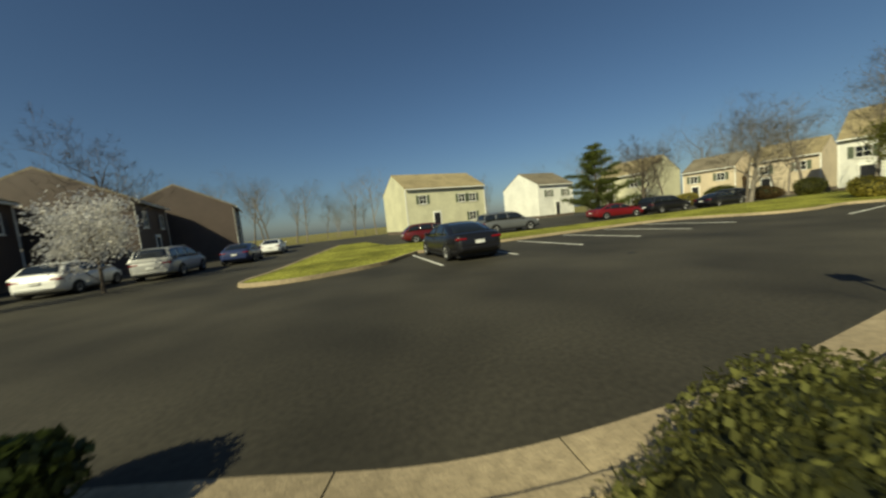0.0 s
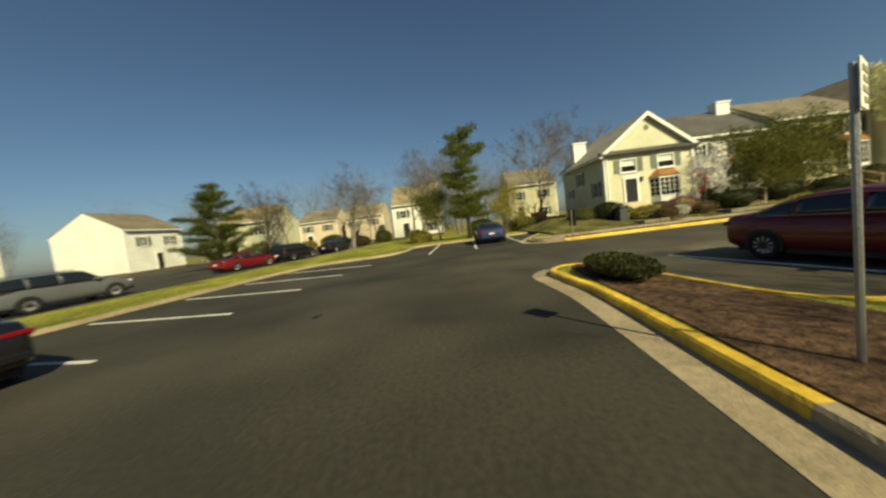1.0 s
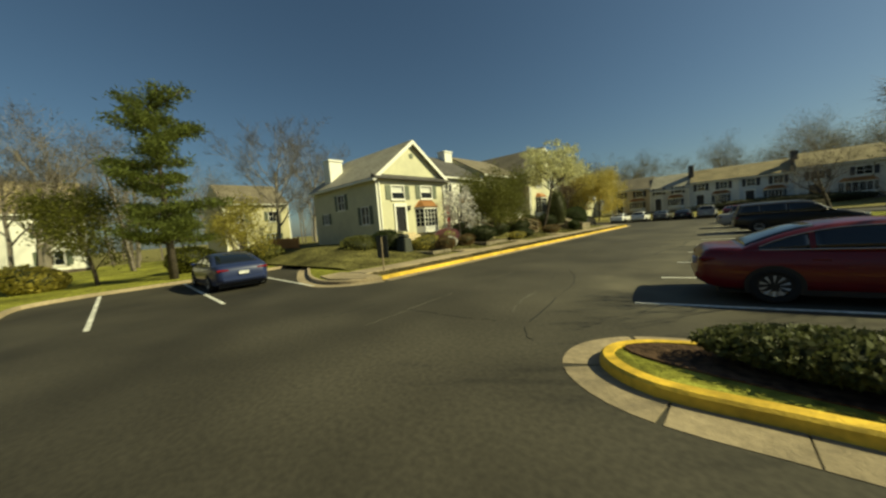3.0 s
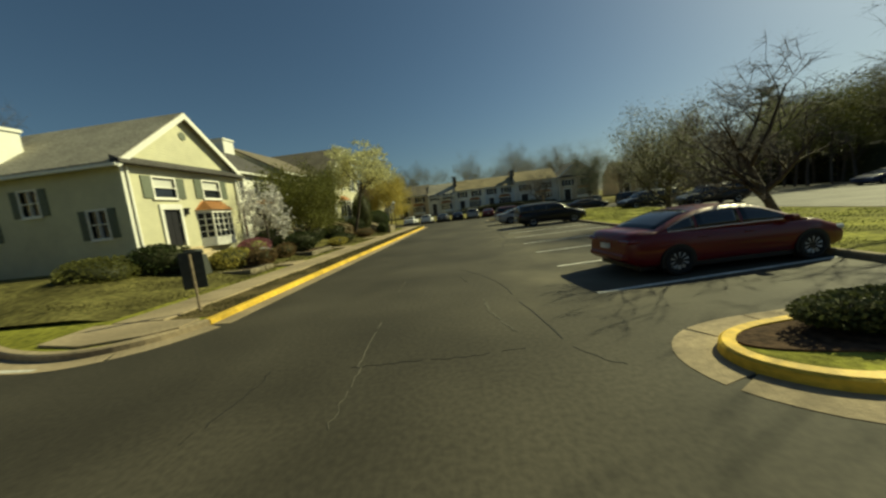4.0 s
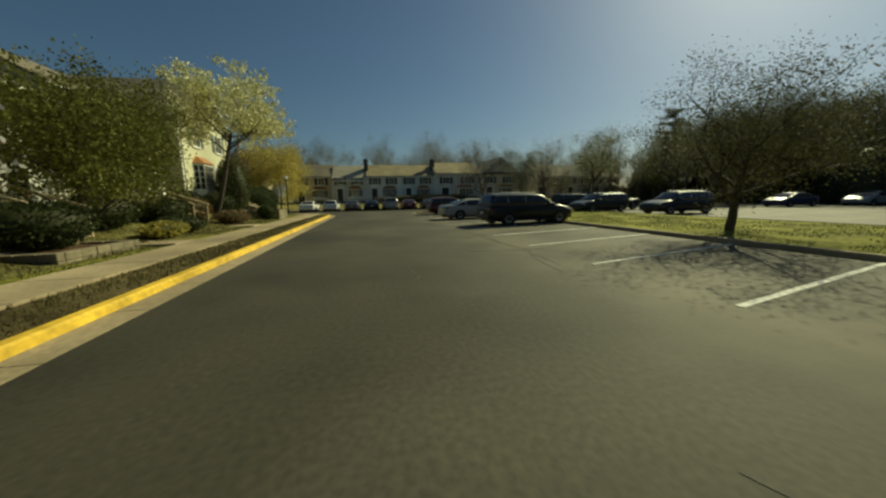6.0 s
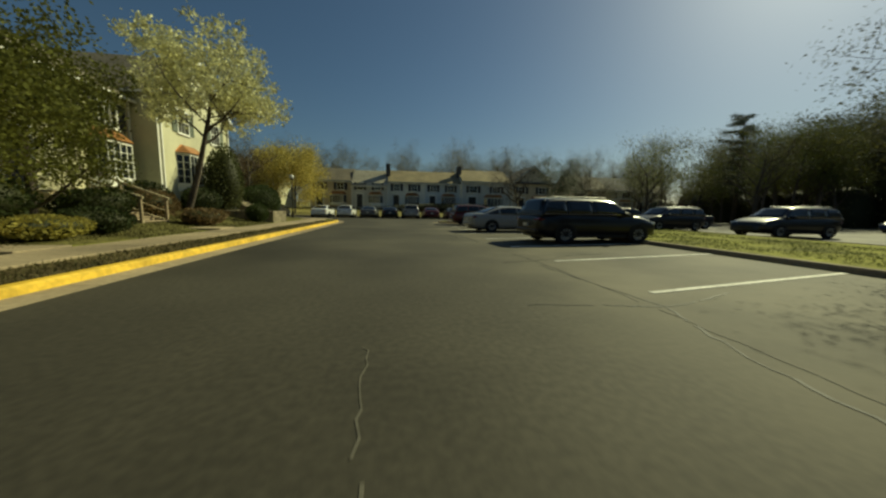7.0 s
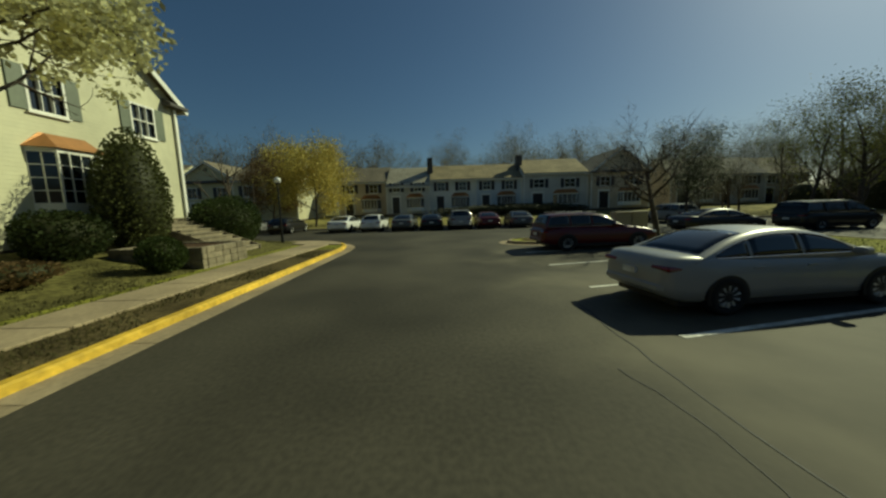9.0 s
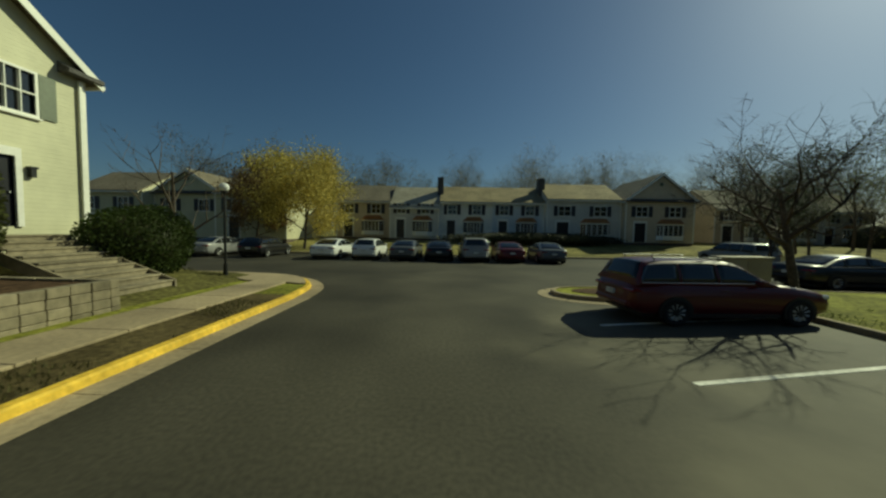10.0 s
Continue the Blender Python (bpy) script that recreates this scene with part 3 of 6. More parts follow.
def make_car(style, colour, label, m, group="parked cars"):
    """A car that faces +x, standing on z = 0 at its middle."""
    d = dict(
        sedan=dict(L=4.80, W=1.82, H=1.46, belt=0.95, hood=0.90, deck=1.02, base=(-1.95, 1.42), roof=(-0.85, 0.35), sill=0.22, wb=2.78, r=0.33, posts=(-0.95, 0.02)),
        suv=dict(L=4.85, W=1.88, H=1.72, belt=1.08, hood=1.04, deck=1.10, base=(-2.34, 1.30), roof=(-2.05, 0.45), sill=0.30, wb=2.85, r=0.37, posts=(-1.35, -0.35)),
        hatch=dict(L=4.25, W=1.76, H=1.52, belt=0.97, hood=0.92, deck=1.0, base=(-2.02, 1.30), roof=(-1.40, 0.35), sill=0.22, wb=2.6, r=0.31, posts=(-0.95, 0.0)),
        wagon=dict(L=4.7, W=1.82, H=1.60, belt=1.00, hood=0.96, deck=1.02, base=(-2.24, 0.95), roof=(-1.95, 0.02), sill=0.26, wb=2.75, r=0.34, posts=(-1.25, -0.38)),
        van=dict(L=4.95, W=1.95, H=1.78, belt=1.02, hood=0.98, deck=1.08, base=(-2.38, 1.85), roof=(-2.15, 0.75), sill=0.25, wb=3.0, r=0.34, posts=(-1.2, 0.1)),
        pickup=dict(L=5.4, W=1.92, H=1.80, belt=1.10, hood=1.08, deck=1.10, base=(-0.80, 1.35), roof=(-0.58, 0.50), sill=0.36, wb=3.4, r=0.38, posts=(-0.1,)))[style]
    L, W, H, belt = d["L"], d["W"], d["H"], d["belt"]
    car = thing("car", label, "car", m @ Matrix.Diagonal((1, 1, 0.91, 1)), group)
    hw, P = W / 2, PAINT[colour]
    (b0, b1), (r0, r1) = d["base"], d["roof"]
    # lower body: sections along the length, round at both ends in plan
    top = [(-L / 2, 0.60), (-L / 2 + 0.04, d["deck"] - 0.16), (-L / 2 + 0.16, d["deck"] - 0.03), (-L / 2 + 0.34, d["deck"]), (min(b0 + 0.25, -0.5), d["deck"] - 0.01), (0, belt), (b1 - 0.15, belt - 0.02), (b1 + 0.2, d["hood"] + 0.02), (L / 2 - 0.5, d["hood"] - 0.09), (L / 2 - 0.22, d["hood"] - 0.17), (L / 2 - 0.05, d["hood"] - 0.30), (L / 2, 0.50)]
    wheels = (-d["wb"] / 2 - 0.02, d["wb"] / 2 + 0.06)
    bm, rings = bmesh.new(), []
    xs = sorted({-L / 2, -L / 2 + 0.02, -L / 2 + 0.06, -L / 2 + 0.13, L / 2 - 0.13, L / 2 - 0.06, L / 2 - 0.02, L / 2, *[-L / 2 + 0.2 + (L - 0.4) * i / 26 for i in range(27)]})
    for x in xs:
        zt = curve_at(top, x, 5)
        e = abs(x) / (L / 2)
        w = hw * (1 - 0.14 * max(0, (e - 0.6) / 0.4) ** 2 - 0.16 * max(0, (e - 0.93) / 0.07) ** 2)
        w += 0.018 * sum(math.exp(-((x - q) / 0.38) ** 2) for q in wheels)
        zb = d["sill"] + 0.16 * max(0, (e - 0.8) / 0.2) ** 2
        h = zt - zb
        half = [(w * 0.88, zb), (w * 0.965, zb + 0.07 * h), (w * 0.99, zb + 0.30 * h), (w, zb + 0.58 * h), (w * 0.975, zb + 0.74 * h), (w * 0.955, zb + 0.88 * h), (w * 0.90, zt - 0.012), (w * 0.7, zt + 0.006), (w * 0.35, zt + 0.018)]
        rings.append([bm.verts.new((x, s * y, z)) for s, hh in ((1, half), (-1, half[::-1])) for y, z in hh])
    k = len(rings[0])
    for a, b in zip(rings, rings[1:]):
        for j in range(k):
            bm.faces.new((a[j], a[(j + 1) % k], b[(j + 1) % k], b[j]))
    bm.faces.new(rings[0]), bm.faces.new(rings[-1][::-1])
    bmesh.ops.recalc_face_normals(bm, faces=bm.faces)
    part("body", bm, P, car, colour + " painted bodywork", smooth=True)
    # cabin: one arched shell from rear glass to windscreen
    mid = (r0 + r1) / 2
    profile = [(b0, belt - 0.02), (b0 + (r0 - b0) * 0.5, belt + (H - belt) * 0.55), (r0, H - 0.055), (mid, H), (r1, H - 0.05), (r1 + (b1 - r1) * 0.5, belt + (H - belt) * 0.50), (b1, belt - 0.04)]

    def roof_z(x):
        return max(belt - 0.03, curve_at(profile, x, 6))

    def side_y(z):
        t = max(0.0, min(1.0, (z - belt) / (H - belt)))
        return hw * (0.925 - 0.19 * t - 0.03 * t * t)

    def over(x, s, lift=0.0):
        zt = roof_z(x)
        f = min(1.0, max(zt - belt, 0.0) / 0.25)
        return (x, s * side_y(zt) * 0.97, zt + lift - 0.05 * f * abs(s) ** 3)
    bm, rings = bmesh.new(), []
    for i in range(29):
        x = b0 + (b1 - b0) * i / 28
        zt = roof_z(x)
        crown = [over(x, s) for s in (1, 0.9, 0.65, 0.33, 0, -0.33, -0.65, -0.9, -1)]
        ze = crown[0][2]
        left = [(x, side_y(z), z) for z in (belt - 0.06, belt + (ze - belt) * 0.33, belt + (ze - belt) * 0.7)]
        rings.append([bm.verts.new(p) for p in left + crown + [(p[0], -p[1], p[2]) for p in left[::-1]]])
    k = len(rings[0])
    for a, b in zip(rings, rings[1:]):
        for j in range(k):
            bm.faces.new((a[j], a[(j + 1) % k], b[(j + 1) % k], b[j]))
    bm.faces.new(rings[0]), bm.faces.new(rings[-1][::-1])
    bmesh.ops.recalc_face_normals(bm, faces=bm.faces)
    part("cabin", bm, P, car, "arched roof and pillars", smooth=True)
    cross = [i / 4 - 1 for i in range(9)]
    for nm, xa, xb, lab in (("windscreen", r1 + 0.05, b1 - 0.12, "dark tinted windscreen"), ("rear_window", b0 + (r0 - b0) * 0.20, r0 - 0.03, "dark tinted rear window")):
        grid = [[over(xa + (xb - xa) * i / 6, s * 0.86, 0.008) for s in cross] for i in range(7)]
        sheet(nm, grid, [[(p[0], p[1], p[2] - 0.03) for p in row] for row in grid], GLASS, car, lab)
    lo = belt + 0.045
    for side in (-1, 1):
        # side glass between the pillars, its upper edge along the roof's arch
        inside = [b0 + (b1 - b0) * i / 200 for i in range(201) if roof_z(b0 + (b1 - b0) * i / 200) - 0.11 > lo + 0.03]
        ends = [inside[0], *d["posts"], inside[-1]]
        for i in range(len(ends) - 1):
            xa, xb = ends[i] + (0.035 if i else 0.0), ends[i + 1] - (0.035 if i < len(ends) - 2 else 0.0)
            grid = []
            for q in range(9):
                x = xa + (xb - xa) * q / 8
                hi = max(lo + 0.012, roof_z(x) - 0.11)
                grid.append([(x, side * (side_y(lo + (hi - lo) * v / 4) + 0.007), lo + (hi - lo) * v / 4) for v in range(5)])
            sheet("side_window", grid, [[(p[0], p[1] - side * 0.03, p[2]) for p in row] for row in grid], GLASS, car)
        for edge, lab in ((lambda x: max(lo, roof_z(x) - 0.10), "thin chrome strip over the windows"), (lambda x: lo - 0.012, "thin chrome strip below the windows")):
            bm = bmesh.new()
            pts = [(x, side * (side_y(edge(x)) + 0.008), edge(x)) for x in (inside[0] + (inside[-1] - inside[0]) * q / 14 for q in range(15))]
            bent_rod(bm, pts, 0.009)
            part("window_strip", bm, CHROME, car, lab)
        # handles, mirrors, sill trim, wheel arches and wheels
        for hx in (d["posts"][0] + 0.08, d["posts"][-1] + 0.1)[: 2 if len(d["posts"]) > 1 else 1]:
            part("door_handle", boxed(hx - 0.1, hx + 0.1, side * hw * 0.965 - 0.02, side * hw * 0.965 + 0.022, belt - 0.16, belt - 0.125), P, car, bevel=0.008)
        part("mirror", boxed(b1 - 0.55, b1 - 0.36, side * (hw + 0.02) - 0.1, side * (hw + 0.02) + 0.09, belt + 0.0, belt + 0.13), P, car, bevel=0.035)
        part("sill_trim", boxed(wheels[0] + d["r"], wheels[1] - d["r"], side * hw * 0.93 - 0.03, side * hw * 0.93 + 0.03, d["sill"] - 0.06, d["sill"] + 0.05), BLACK, car, bevel=0.01)
        for wx in wheels:
            # no hollow is cut: a black disc carries the wheel well's shade
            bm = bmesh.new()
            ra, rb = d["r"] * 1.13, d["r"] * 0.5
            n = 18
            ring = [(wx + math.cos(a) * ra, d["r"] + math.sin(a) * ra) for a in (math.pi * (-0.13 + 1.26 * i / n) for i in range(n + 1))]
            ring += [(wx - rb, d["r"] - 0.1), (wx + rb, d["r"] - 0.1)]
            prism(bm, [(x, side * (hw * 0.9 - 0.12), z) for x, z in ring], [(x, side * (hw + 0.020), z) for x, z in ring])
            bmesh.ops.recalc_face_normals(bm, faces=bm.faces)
            part("wheel_arch", bm, BLACK, car, "black disc for the shade in the wheel arch")
            wheel(car, wx, side * (hw - 0.075), d["r"], side)
        # lamps, wrapped round the corners
        for nm, x0, x1, z0, z1, mat, lab in (("headlight", L / 2 - 0.42, L / 2 - 0.10, d["hood"] - 0.32, d["hood"] - 0.19, LAMP_CLEAR, "clear headlight lens"), ("tail_light", -L / 2 + 0.02, -L / 2 + 0.32, d["deck"] - 0.25, d["deck"] - 0.15, LAMP_RED, "red tail light lens")):
            part(nm, boxed(x0, x1, side * hw * 0.68 - 0.2, side * hw * 0.68 + 0.19, z0, z1), mat, car, lab, bevel=0.035)
    for x0, x1, z0, z1 in ((-L / 2 - 0.03, -L / 2 + 0.25, 0.36, 0.58), (L / 2 - 0.25, L / 2 + 0.03, 0.30, 0.50)):
        part("bumper", boxed(x0, x1, -hw * 0.78, hw * 0.78, z0, z1), P, car, bevel=0.07)
    part("grille", boxed(L / 2 - 0.16, L / 2 + 0.005, -hw * 0.42, hw * 0.42, 0.53, 0.64), BLACK, car, "black front grille", bevel=0.01)
    part("number_plate", boxed(-L / 2 - 0.035, -L / 2 + 0.05, -0.16, 0.16, 0.64, 0.76), PLATE, car, "pale number plate without lettering")
    part("underbody", boxed(-L / 2 + 0.3, L / 2 - 0.3, -hw * 0.8, hw * 0.8, d["sill"] - 0.08, d["sill"] + 0.12), BLACK, car)
    if style in ("suv", "wagon"):
        for side in (-1, 1):
            bm = bmesh.new()
            y = side * side_y(H) * 0.86
            rod(bm, (r0 + 0.2, y, H + 0.02), (r1 - 0.15, y, H + 0.02), 0.018, sides=6)
            for fx in (r0 + 0.25, mid, r1 - 0.2):
                rod(bm, (fx, y, roof_z(fx) - 0.06), (fx, y, H + 0.015), 0.016, sides=5)
            part("roof_rail", bm, METAL, car, "metal roof rail")
    return car


def on_ground(x, y, heading):
    return pose(x, y, 0.006, rz=heading)


make_car("sedan", "red", "dark red sedan parked nose-in beside the island", on_ground(-8.8, 2.85, 8))
make_car("suv", "black", "black sport utility car parked nose-in in a bay", on_ground(-8.45, 19.35, 6))
make_car("sedan", "silver", "silver sedan parked nose-in in a bay", on_ground(-9.4, 24.85, 7))
make_car("wagon", "maroon", "dark red estate car parked beside the median tip", on_ground(-9.0, 32.3, 4))
c = ROW_A + ROW_U * 1.35 + ROW_N * 2.3
make_car("sedan", "black", "black sedan parked in the bay by the corner island", on_ground(c.x, c.y, math.degrees(math.atan2(ROW_N.y, ROW_N.x))))
make_car("sedan", "blue", "dark blue car parked facing the pine", on_ground(-25.9, -2.05, 178))
# cars along the far kerb, noses to the houses
for x, st, co, la in ((-23.6, "sedan", "white", "white sedan parked before the far townhouses"), (-21.0, "hatch", "white", "white hatchback parked before the far townhouses"), (-18.4, "sedan", "grey", "grey sedan parked before the far townhouses"), (-16.1, "sedan", "black", "black sedan parked before the far townhouses"), (-13.7, "suv", "silver", "silver sport utility car before the far townhouses"), (-11.3, "sedan", "maroon", "maroon sedan parked before the far townhouses"), (-8.6, "sedan", "grey", "grey sedan at the row's end before the houses"), (-28.6, "hatch", "black", "black hatchback parked by the yellow tree"), (-32.0, "sedan", "silver", "silver sedan parked by the yellow tree")):
    make_car(st, co, la, on_ground(x, 47.4, 90 + random.uniform(-2, 2)))
# cars of the further car park
for x, y, h, st, co, la in ((2.6, 27.8, 185, "suv", "black", "black sport utility car in the further car park"), (6.0, 30.6, 182, "pickup", "black", "black pickup truck in the further car park"), (22.0, 26.5, 180, "sedan", "blue", "blue sedan glinting before the woods"), (28.5, 24.5, 180, "sedan", "silver", "silver sedan glinting before the woods"), (6.6, 37.4, 5, "van", "black", "black van in the further car park"), (4.6, 22.4, 180, "suv", "black", "black sport utility car behind the median"), (0.6, 37.7, 4, "sedan", "black", "black sedan beside the cross street"), (4.4, 47.2, 90, "suv", "silver", "silver sport utility car beside the cross street")):
    make_car(st, co, la, on_ground(x, y, h))
# cars of the western car park
for x, y, h, st, co, la in ((-28.8, -21.2, 160, "sedan", "red", "bright red sedan beyond the western lawn"), (-33.8, -19.6, 170, "suv", "black", "black sport utility car beyond the western lawn"), (-47.5, -19.4, 172, "suv", "black", "black car at the far lawn edge"), (-39.5, -17.6, 168, "sedan", "black", "black sedan beyond the western lawn"), (-17.5, -22.6, 168, "suv", "grey", "grey sport utility car beyond the bays"), (-11.5, -24.3, 168, "hatch", "maroon", "maroon hatchback beyond the bays"), (4.0, -24.5, 262, "suv", "silver", "silver sport utility car by the dark houses"), (7.2, -22.8, 262, "hatch", "white", "white hatchback by the dark houses"), (1.0, -29, 262, "sedan", "blue", "blue sedan by the dark houses"), (10.5, -20.2, 262, "sedan", "black", "black sedan by the dark houses"), (-1.0, -36, 262, "sedan", "white", "white sedan far down the lane")):
    make_car(st, co, la, on_ground(x, y, h))


# ---- houses ----
def pierced(bm, place, u0, u1, z0, z1, holes, thick, front=0.0):
    """One connected wall or frame in which openings are left free: place(u, depth, z) gives the point, depth 0 at the face."""
    us = sorted({u0, u1, *[h[0] for h in holes], *[h[1] for h in holes]})
    zs = sorted({z0, z1, *[h[2] for h in holes], *[h[3] for h in holes]})
    n, m, seen = len(us) - 1, len(zs) - 1, {}

    def solid(i, k):
        if not (0 <= i < n and 0 <= k < m):
            return False
        a, c = (us[i] + us[i + 1]) / 2, (zs[k] + zs[k + 1]) / 2
        return not any(h[0] < a < h[1] and h[2] < c < h[3] for h in holes)

    def vert(i, k, q):
        if (i, k, q) not in seen:
            seen[i, k, q] = bm.verts.new(place(us[i], q, zs[k]))
        return seen[i, k, q]
    b = thick
    for i in range(n):
        for k in range(m):
            if not solid(i, k):
                continue
            for q in (front, b):
                bm.faces.new([vert(i, k, q), vert(i + 1, k, q), vert(i + 1, k + 1, q), vert(i, k + 1, q)])
            for (di, dk), (p, r) in (((-1, 0), ((i, k), (i, k + 1))), ((1, 0), ((i + 1, k), (i + 1, k + 1))), ((0, -1), ((i, k), (i + 1, k))), ((0, 1), ((i, k + 1), (i + 1, k + 1)))):
                if not solid(i + di, k + dk):
                    bm.faces.new([vert(*p, front), vert(*r, front), vert(*r, b), vert(*p, b)])
    bmesh.ops.recalc_face_normals(bm, faces=bm.faces)
    return bm


def bar(bm, place, a0, a1, z0, z1, q0, q1):
    prism(bm, [place(u, q, z0) for u, q in ((a0, q0), (a1, q0), (a1, q1), (a0, q1))], [place(u, q, z1) for u, q in ((a0, q0), (a1, q0), (a1, q1), (a0, q1))])
    return bm


def window(house, place, u0, u1, z0, z1, shutters=None, grid=(2, 2), trim=TRIM, blind=False):
    f, zm = 0.075, (z0 + z1) / 2
    lights = []
    for lo, hi in ((z0, zm - 0.02), (zm + 0.02, z1)):
        rows = max(1, grid[1] - 1)
        for a in range(grid[0]):
            for c in range(rows):
                du, dz = (u1 - u0) / grid[0], (hi - lo) / rows
                lights.append((u0 + a * du + (0.013 if a else 0), u0 + (a + 1) * du - (0.013 if a < grid[0] - 1 else 0), lo + c * dz + (0.013 if c else 0), lo + (c + 1) * dz - (0.013 if c < rows - 1 else 0)))
    bm = pierced(bmesh.new(), place, u0 - f, u1 + f, z0 - f, z1 + f, lights, 0.1, -0.045)
    w = part("window", bm, trim, house, "white-framed sash window")
    for a, b in ((z0, zm), (zm, z1)):
        pale = blind and a == zm
        part("pane", bar(bmesh.new(), place, u0, u1, a, b, 0.06, 0.068), BLIND if pale else GLASS, w, "glass pane with a pale lowered blind" if pale else "dark reflecting glass pane")
    part("window_sill", bar(bmesh.new(), place, u0 - 0.12, u1 + 0.12, z0 - f - 0.05, z0 - f, -0.09, 0.05), trim, w)
    if shutters:
        sw = min(0.42, (u1 - u0) * 0.42)
        for a in (u0 - f - 0.02 - sw, u1 + f + 0.02):
            bm = bar(bmesh.new(), place, a, a + sw, z0 - 0.05, z1 + 0.05, -0.045, 0.0)
            part("shutter", bm, shutters, house, "louvred window shutter")
    return w


def door(house, place, u0, u1, z0, z1, mat):
    bm = pierced(bmesh.new(), place, u0 - 0.14, u1 + 0.14, z0, z1 + 0.24, [(u0, u1, z0, z1)], 0.1, -0.07)
    dr = part("door_surround", bm, TRIM, house, "white moulded door surround")
    leaf = part("door", bar(bmesh.new(), place, u0, u1, z0, z1, 0.05, 0.09), mat, house, "panelled front door")
    for a, b in ((0.12, 0.46), (0.54, 0.88)):
        for c, d in ((0.08, 0.42), (0.5, 0.92)):
            part("door_panel", bar(bmesh.new(), place, u0 + (u1 - u0) * a, u0 + (u1 - u0) * b, z0 + (z1 - z0) * c, z0 + (z1 - z0) * d, 0.035, 0.052), mat, leaf)
    part("door_knob", bar(bmesh.new(), place, u1 - 0.12, u1 - 0.07, z0 + 0.95, z0 + 1.0, 0.0, 0.05), METAL, leaf)


def bay_window(house, place, u0, u1, z0, z1):
    """A shallow bay with a copper roof."""
    out, s = -0.5, 0.42
    ring = [(u0, 0.0), (u0 + s, out), (u1 - s, out), (u1, 0.0)]
    body = part("bay_window", prism(bmesh.new(), [place(u, q, z0 - 0.45) for u, q in ring], [place(u, q, z0) for u, q in ring]), TRIM, house, "white bay window with many panes")
    part("bay_head", prism(bmesh.new(), [place(u, q, z1) for u, q in ring], [place(u, q, z1 + 0.14) for u, q in ring]), TRIM, body)
    big = [(u0 - 0.08, 0.0), (u0 + s - 0.05, out - 0.1), (u1 - s + 0.05, out - 0.1), (u1 + 0.08, 0.0)]
    mid = [(u0 + s, -0.02), (u0 + s + 0.15, -0.04), (u1 - s - 0.15, -0.04), (u1 - s, -0.02)]
    part("bay_roof", prism(bmesh.new(), [place(u, q, z1 + 0.14) for u, q in big], [place(u, q, z1 + 0.62) for u, q in mid]), COPPER, body, "coppery metal bay roof")
    for (a, qa), (b, qb) in zip(ring, ring[1:]):
        def facet(u, q, z, a=a, b=b, qa=qa, qb=qb):
            return place(a + (b - a) * u, qa + (qb - qa) * u + q, z)
        n = 4 if abs(b - a) > 0.8 else 2
        dz = (z1 - z0) / 4
        lights = [(max(k / n, 0.0) + (0.035 if k == 0 else 0.012), (k + 1) / n - (0.035 if k == n - 1 else 0.012), z0 + r * dz + 0.014, z0 + (r + 1) * dz - 0.014) for k in range(n) for r in range(4)]
        bm = pierced(bmesh.new(), facet, 0.0, 1.0, z0, z1, lights, 0.055, -0.01)
        part("glazing", bm, TRIM, body)
        part("pane", bar(bmesh.new(), facet, 0.01, 0.99, z0, z1, 0.03, 0.04), GLASS, body)


def steps(label, m, n=7, width=1.3, run=0.30, rise=0.17, mat=WOOD, rails=True, rail=RAIL_WOOD):
    """A flight that climbs along +x from its foot at the origin."""
    st = thing("front_steps", label, "steps", m, "front steps")
    for i in range(n):
        part("tread", boxed(i * run - 0.02, i * run + run + 0.02, -width / 2, width / 2, rise * (i + 1) - 0.05, rise * (i + 1)), mat, st, bevel=0.006)
        part("riser", boxed(i * run + 0.01, i * run + 0.04, -width / 2 + 0.02, width / 2 - 0.02, rise * i - 0.02, rise * (i + 1) - 0.05), mat, st)
    for s in (-1, 1):
        y = s * (width / 2 + 0.03)
        bm = prism(bmesh.new(), [(-0.05, y - 0.03, -0.1), (n * run, y - 0.03, n * rise - 0.35), (n * run, y - 0.03, n * rise), (-0.05, y - 0.03, rise)], [(-0.05, y + 0.03, -0.1), (n * run, y + 0.03, n * rise - 0.35), (n * run, y + 0.03, n * rise), (-0.05, y + 0.03, rise)])
        part("stringer", bm, rail if rails else mat, st)
        if rails:
            for fx in (0.0, n * run / 2, n * run):
                part("post", boxed(fx - 0.045, fx + 0.045, y - 0.045, y + 0.045, rise * fx / run - 0.05, rise * fx / run + 1.05), mat, st, bevel=0.008)
            bm = bmesh.new()
            rod(bm, (-0.1, y, 1.0), (n * run + 0.1, y, 1.0 + n * rise + 0.05), 0.045, sides=6)
            part("handrail", bm, rail, st)
            bm = bmesh.new()
            rod(bm, (0, y, 0.5), (n * run, y, 0.5 + n * rise), 0.025, sides=6)
            part("handrail", bm, rail, st)
    return st


def house_frame(front, side0, side1, face):
    """Placing on a street front: u along the street, depth into the house."""
    if face == "x":
        return lambda u, q, z: (front - q, u, z)
    if face == "-y":
        return lambda u, q, z: (u, front + q, z)
    if face == "-x":
        return lambda u, q, z: (front + q, u, z)
    return lambda u, q, z: (u, front - q, z)


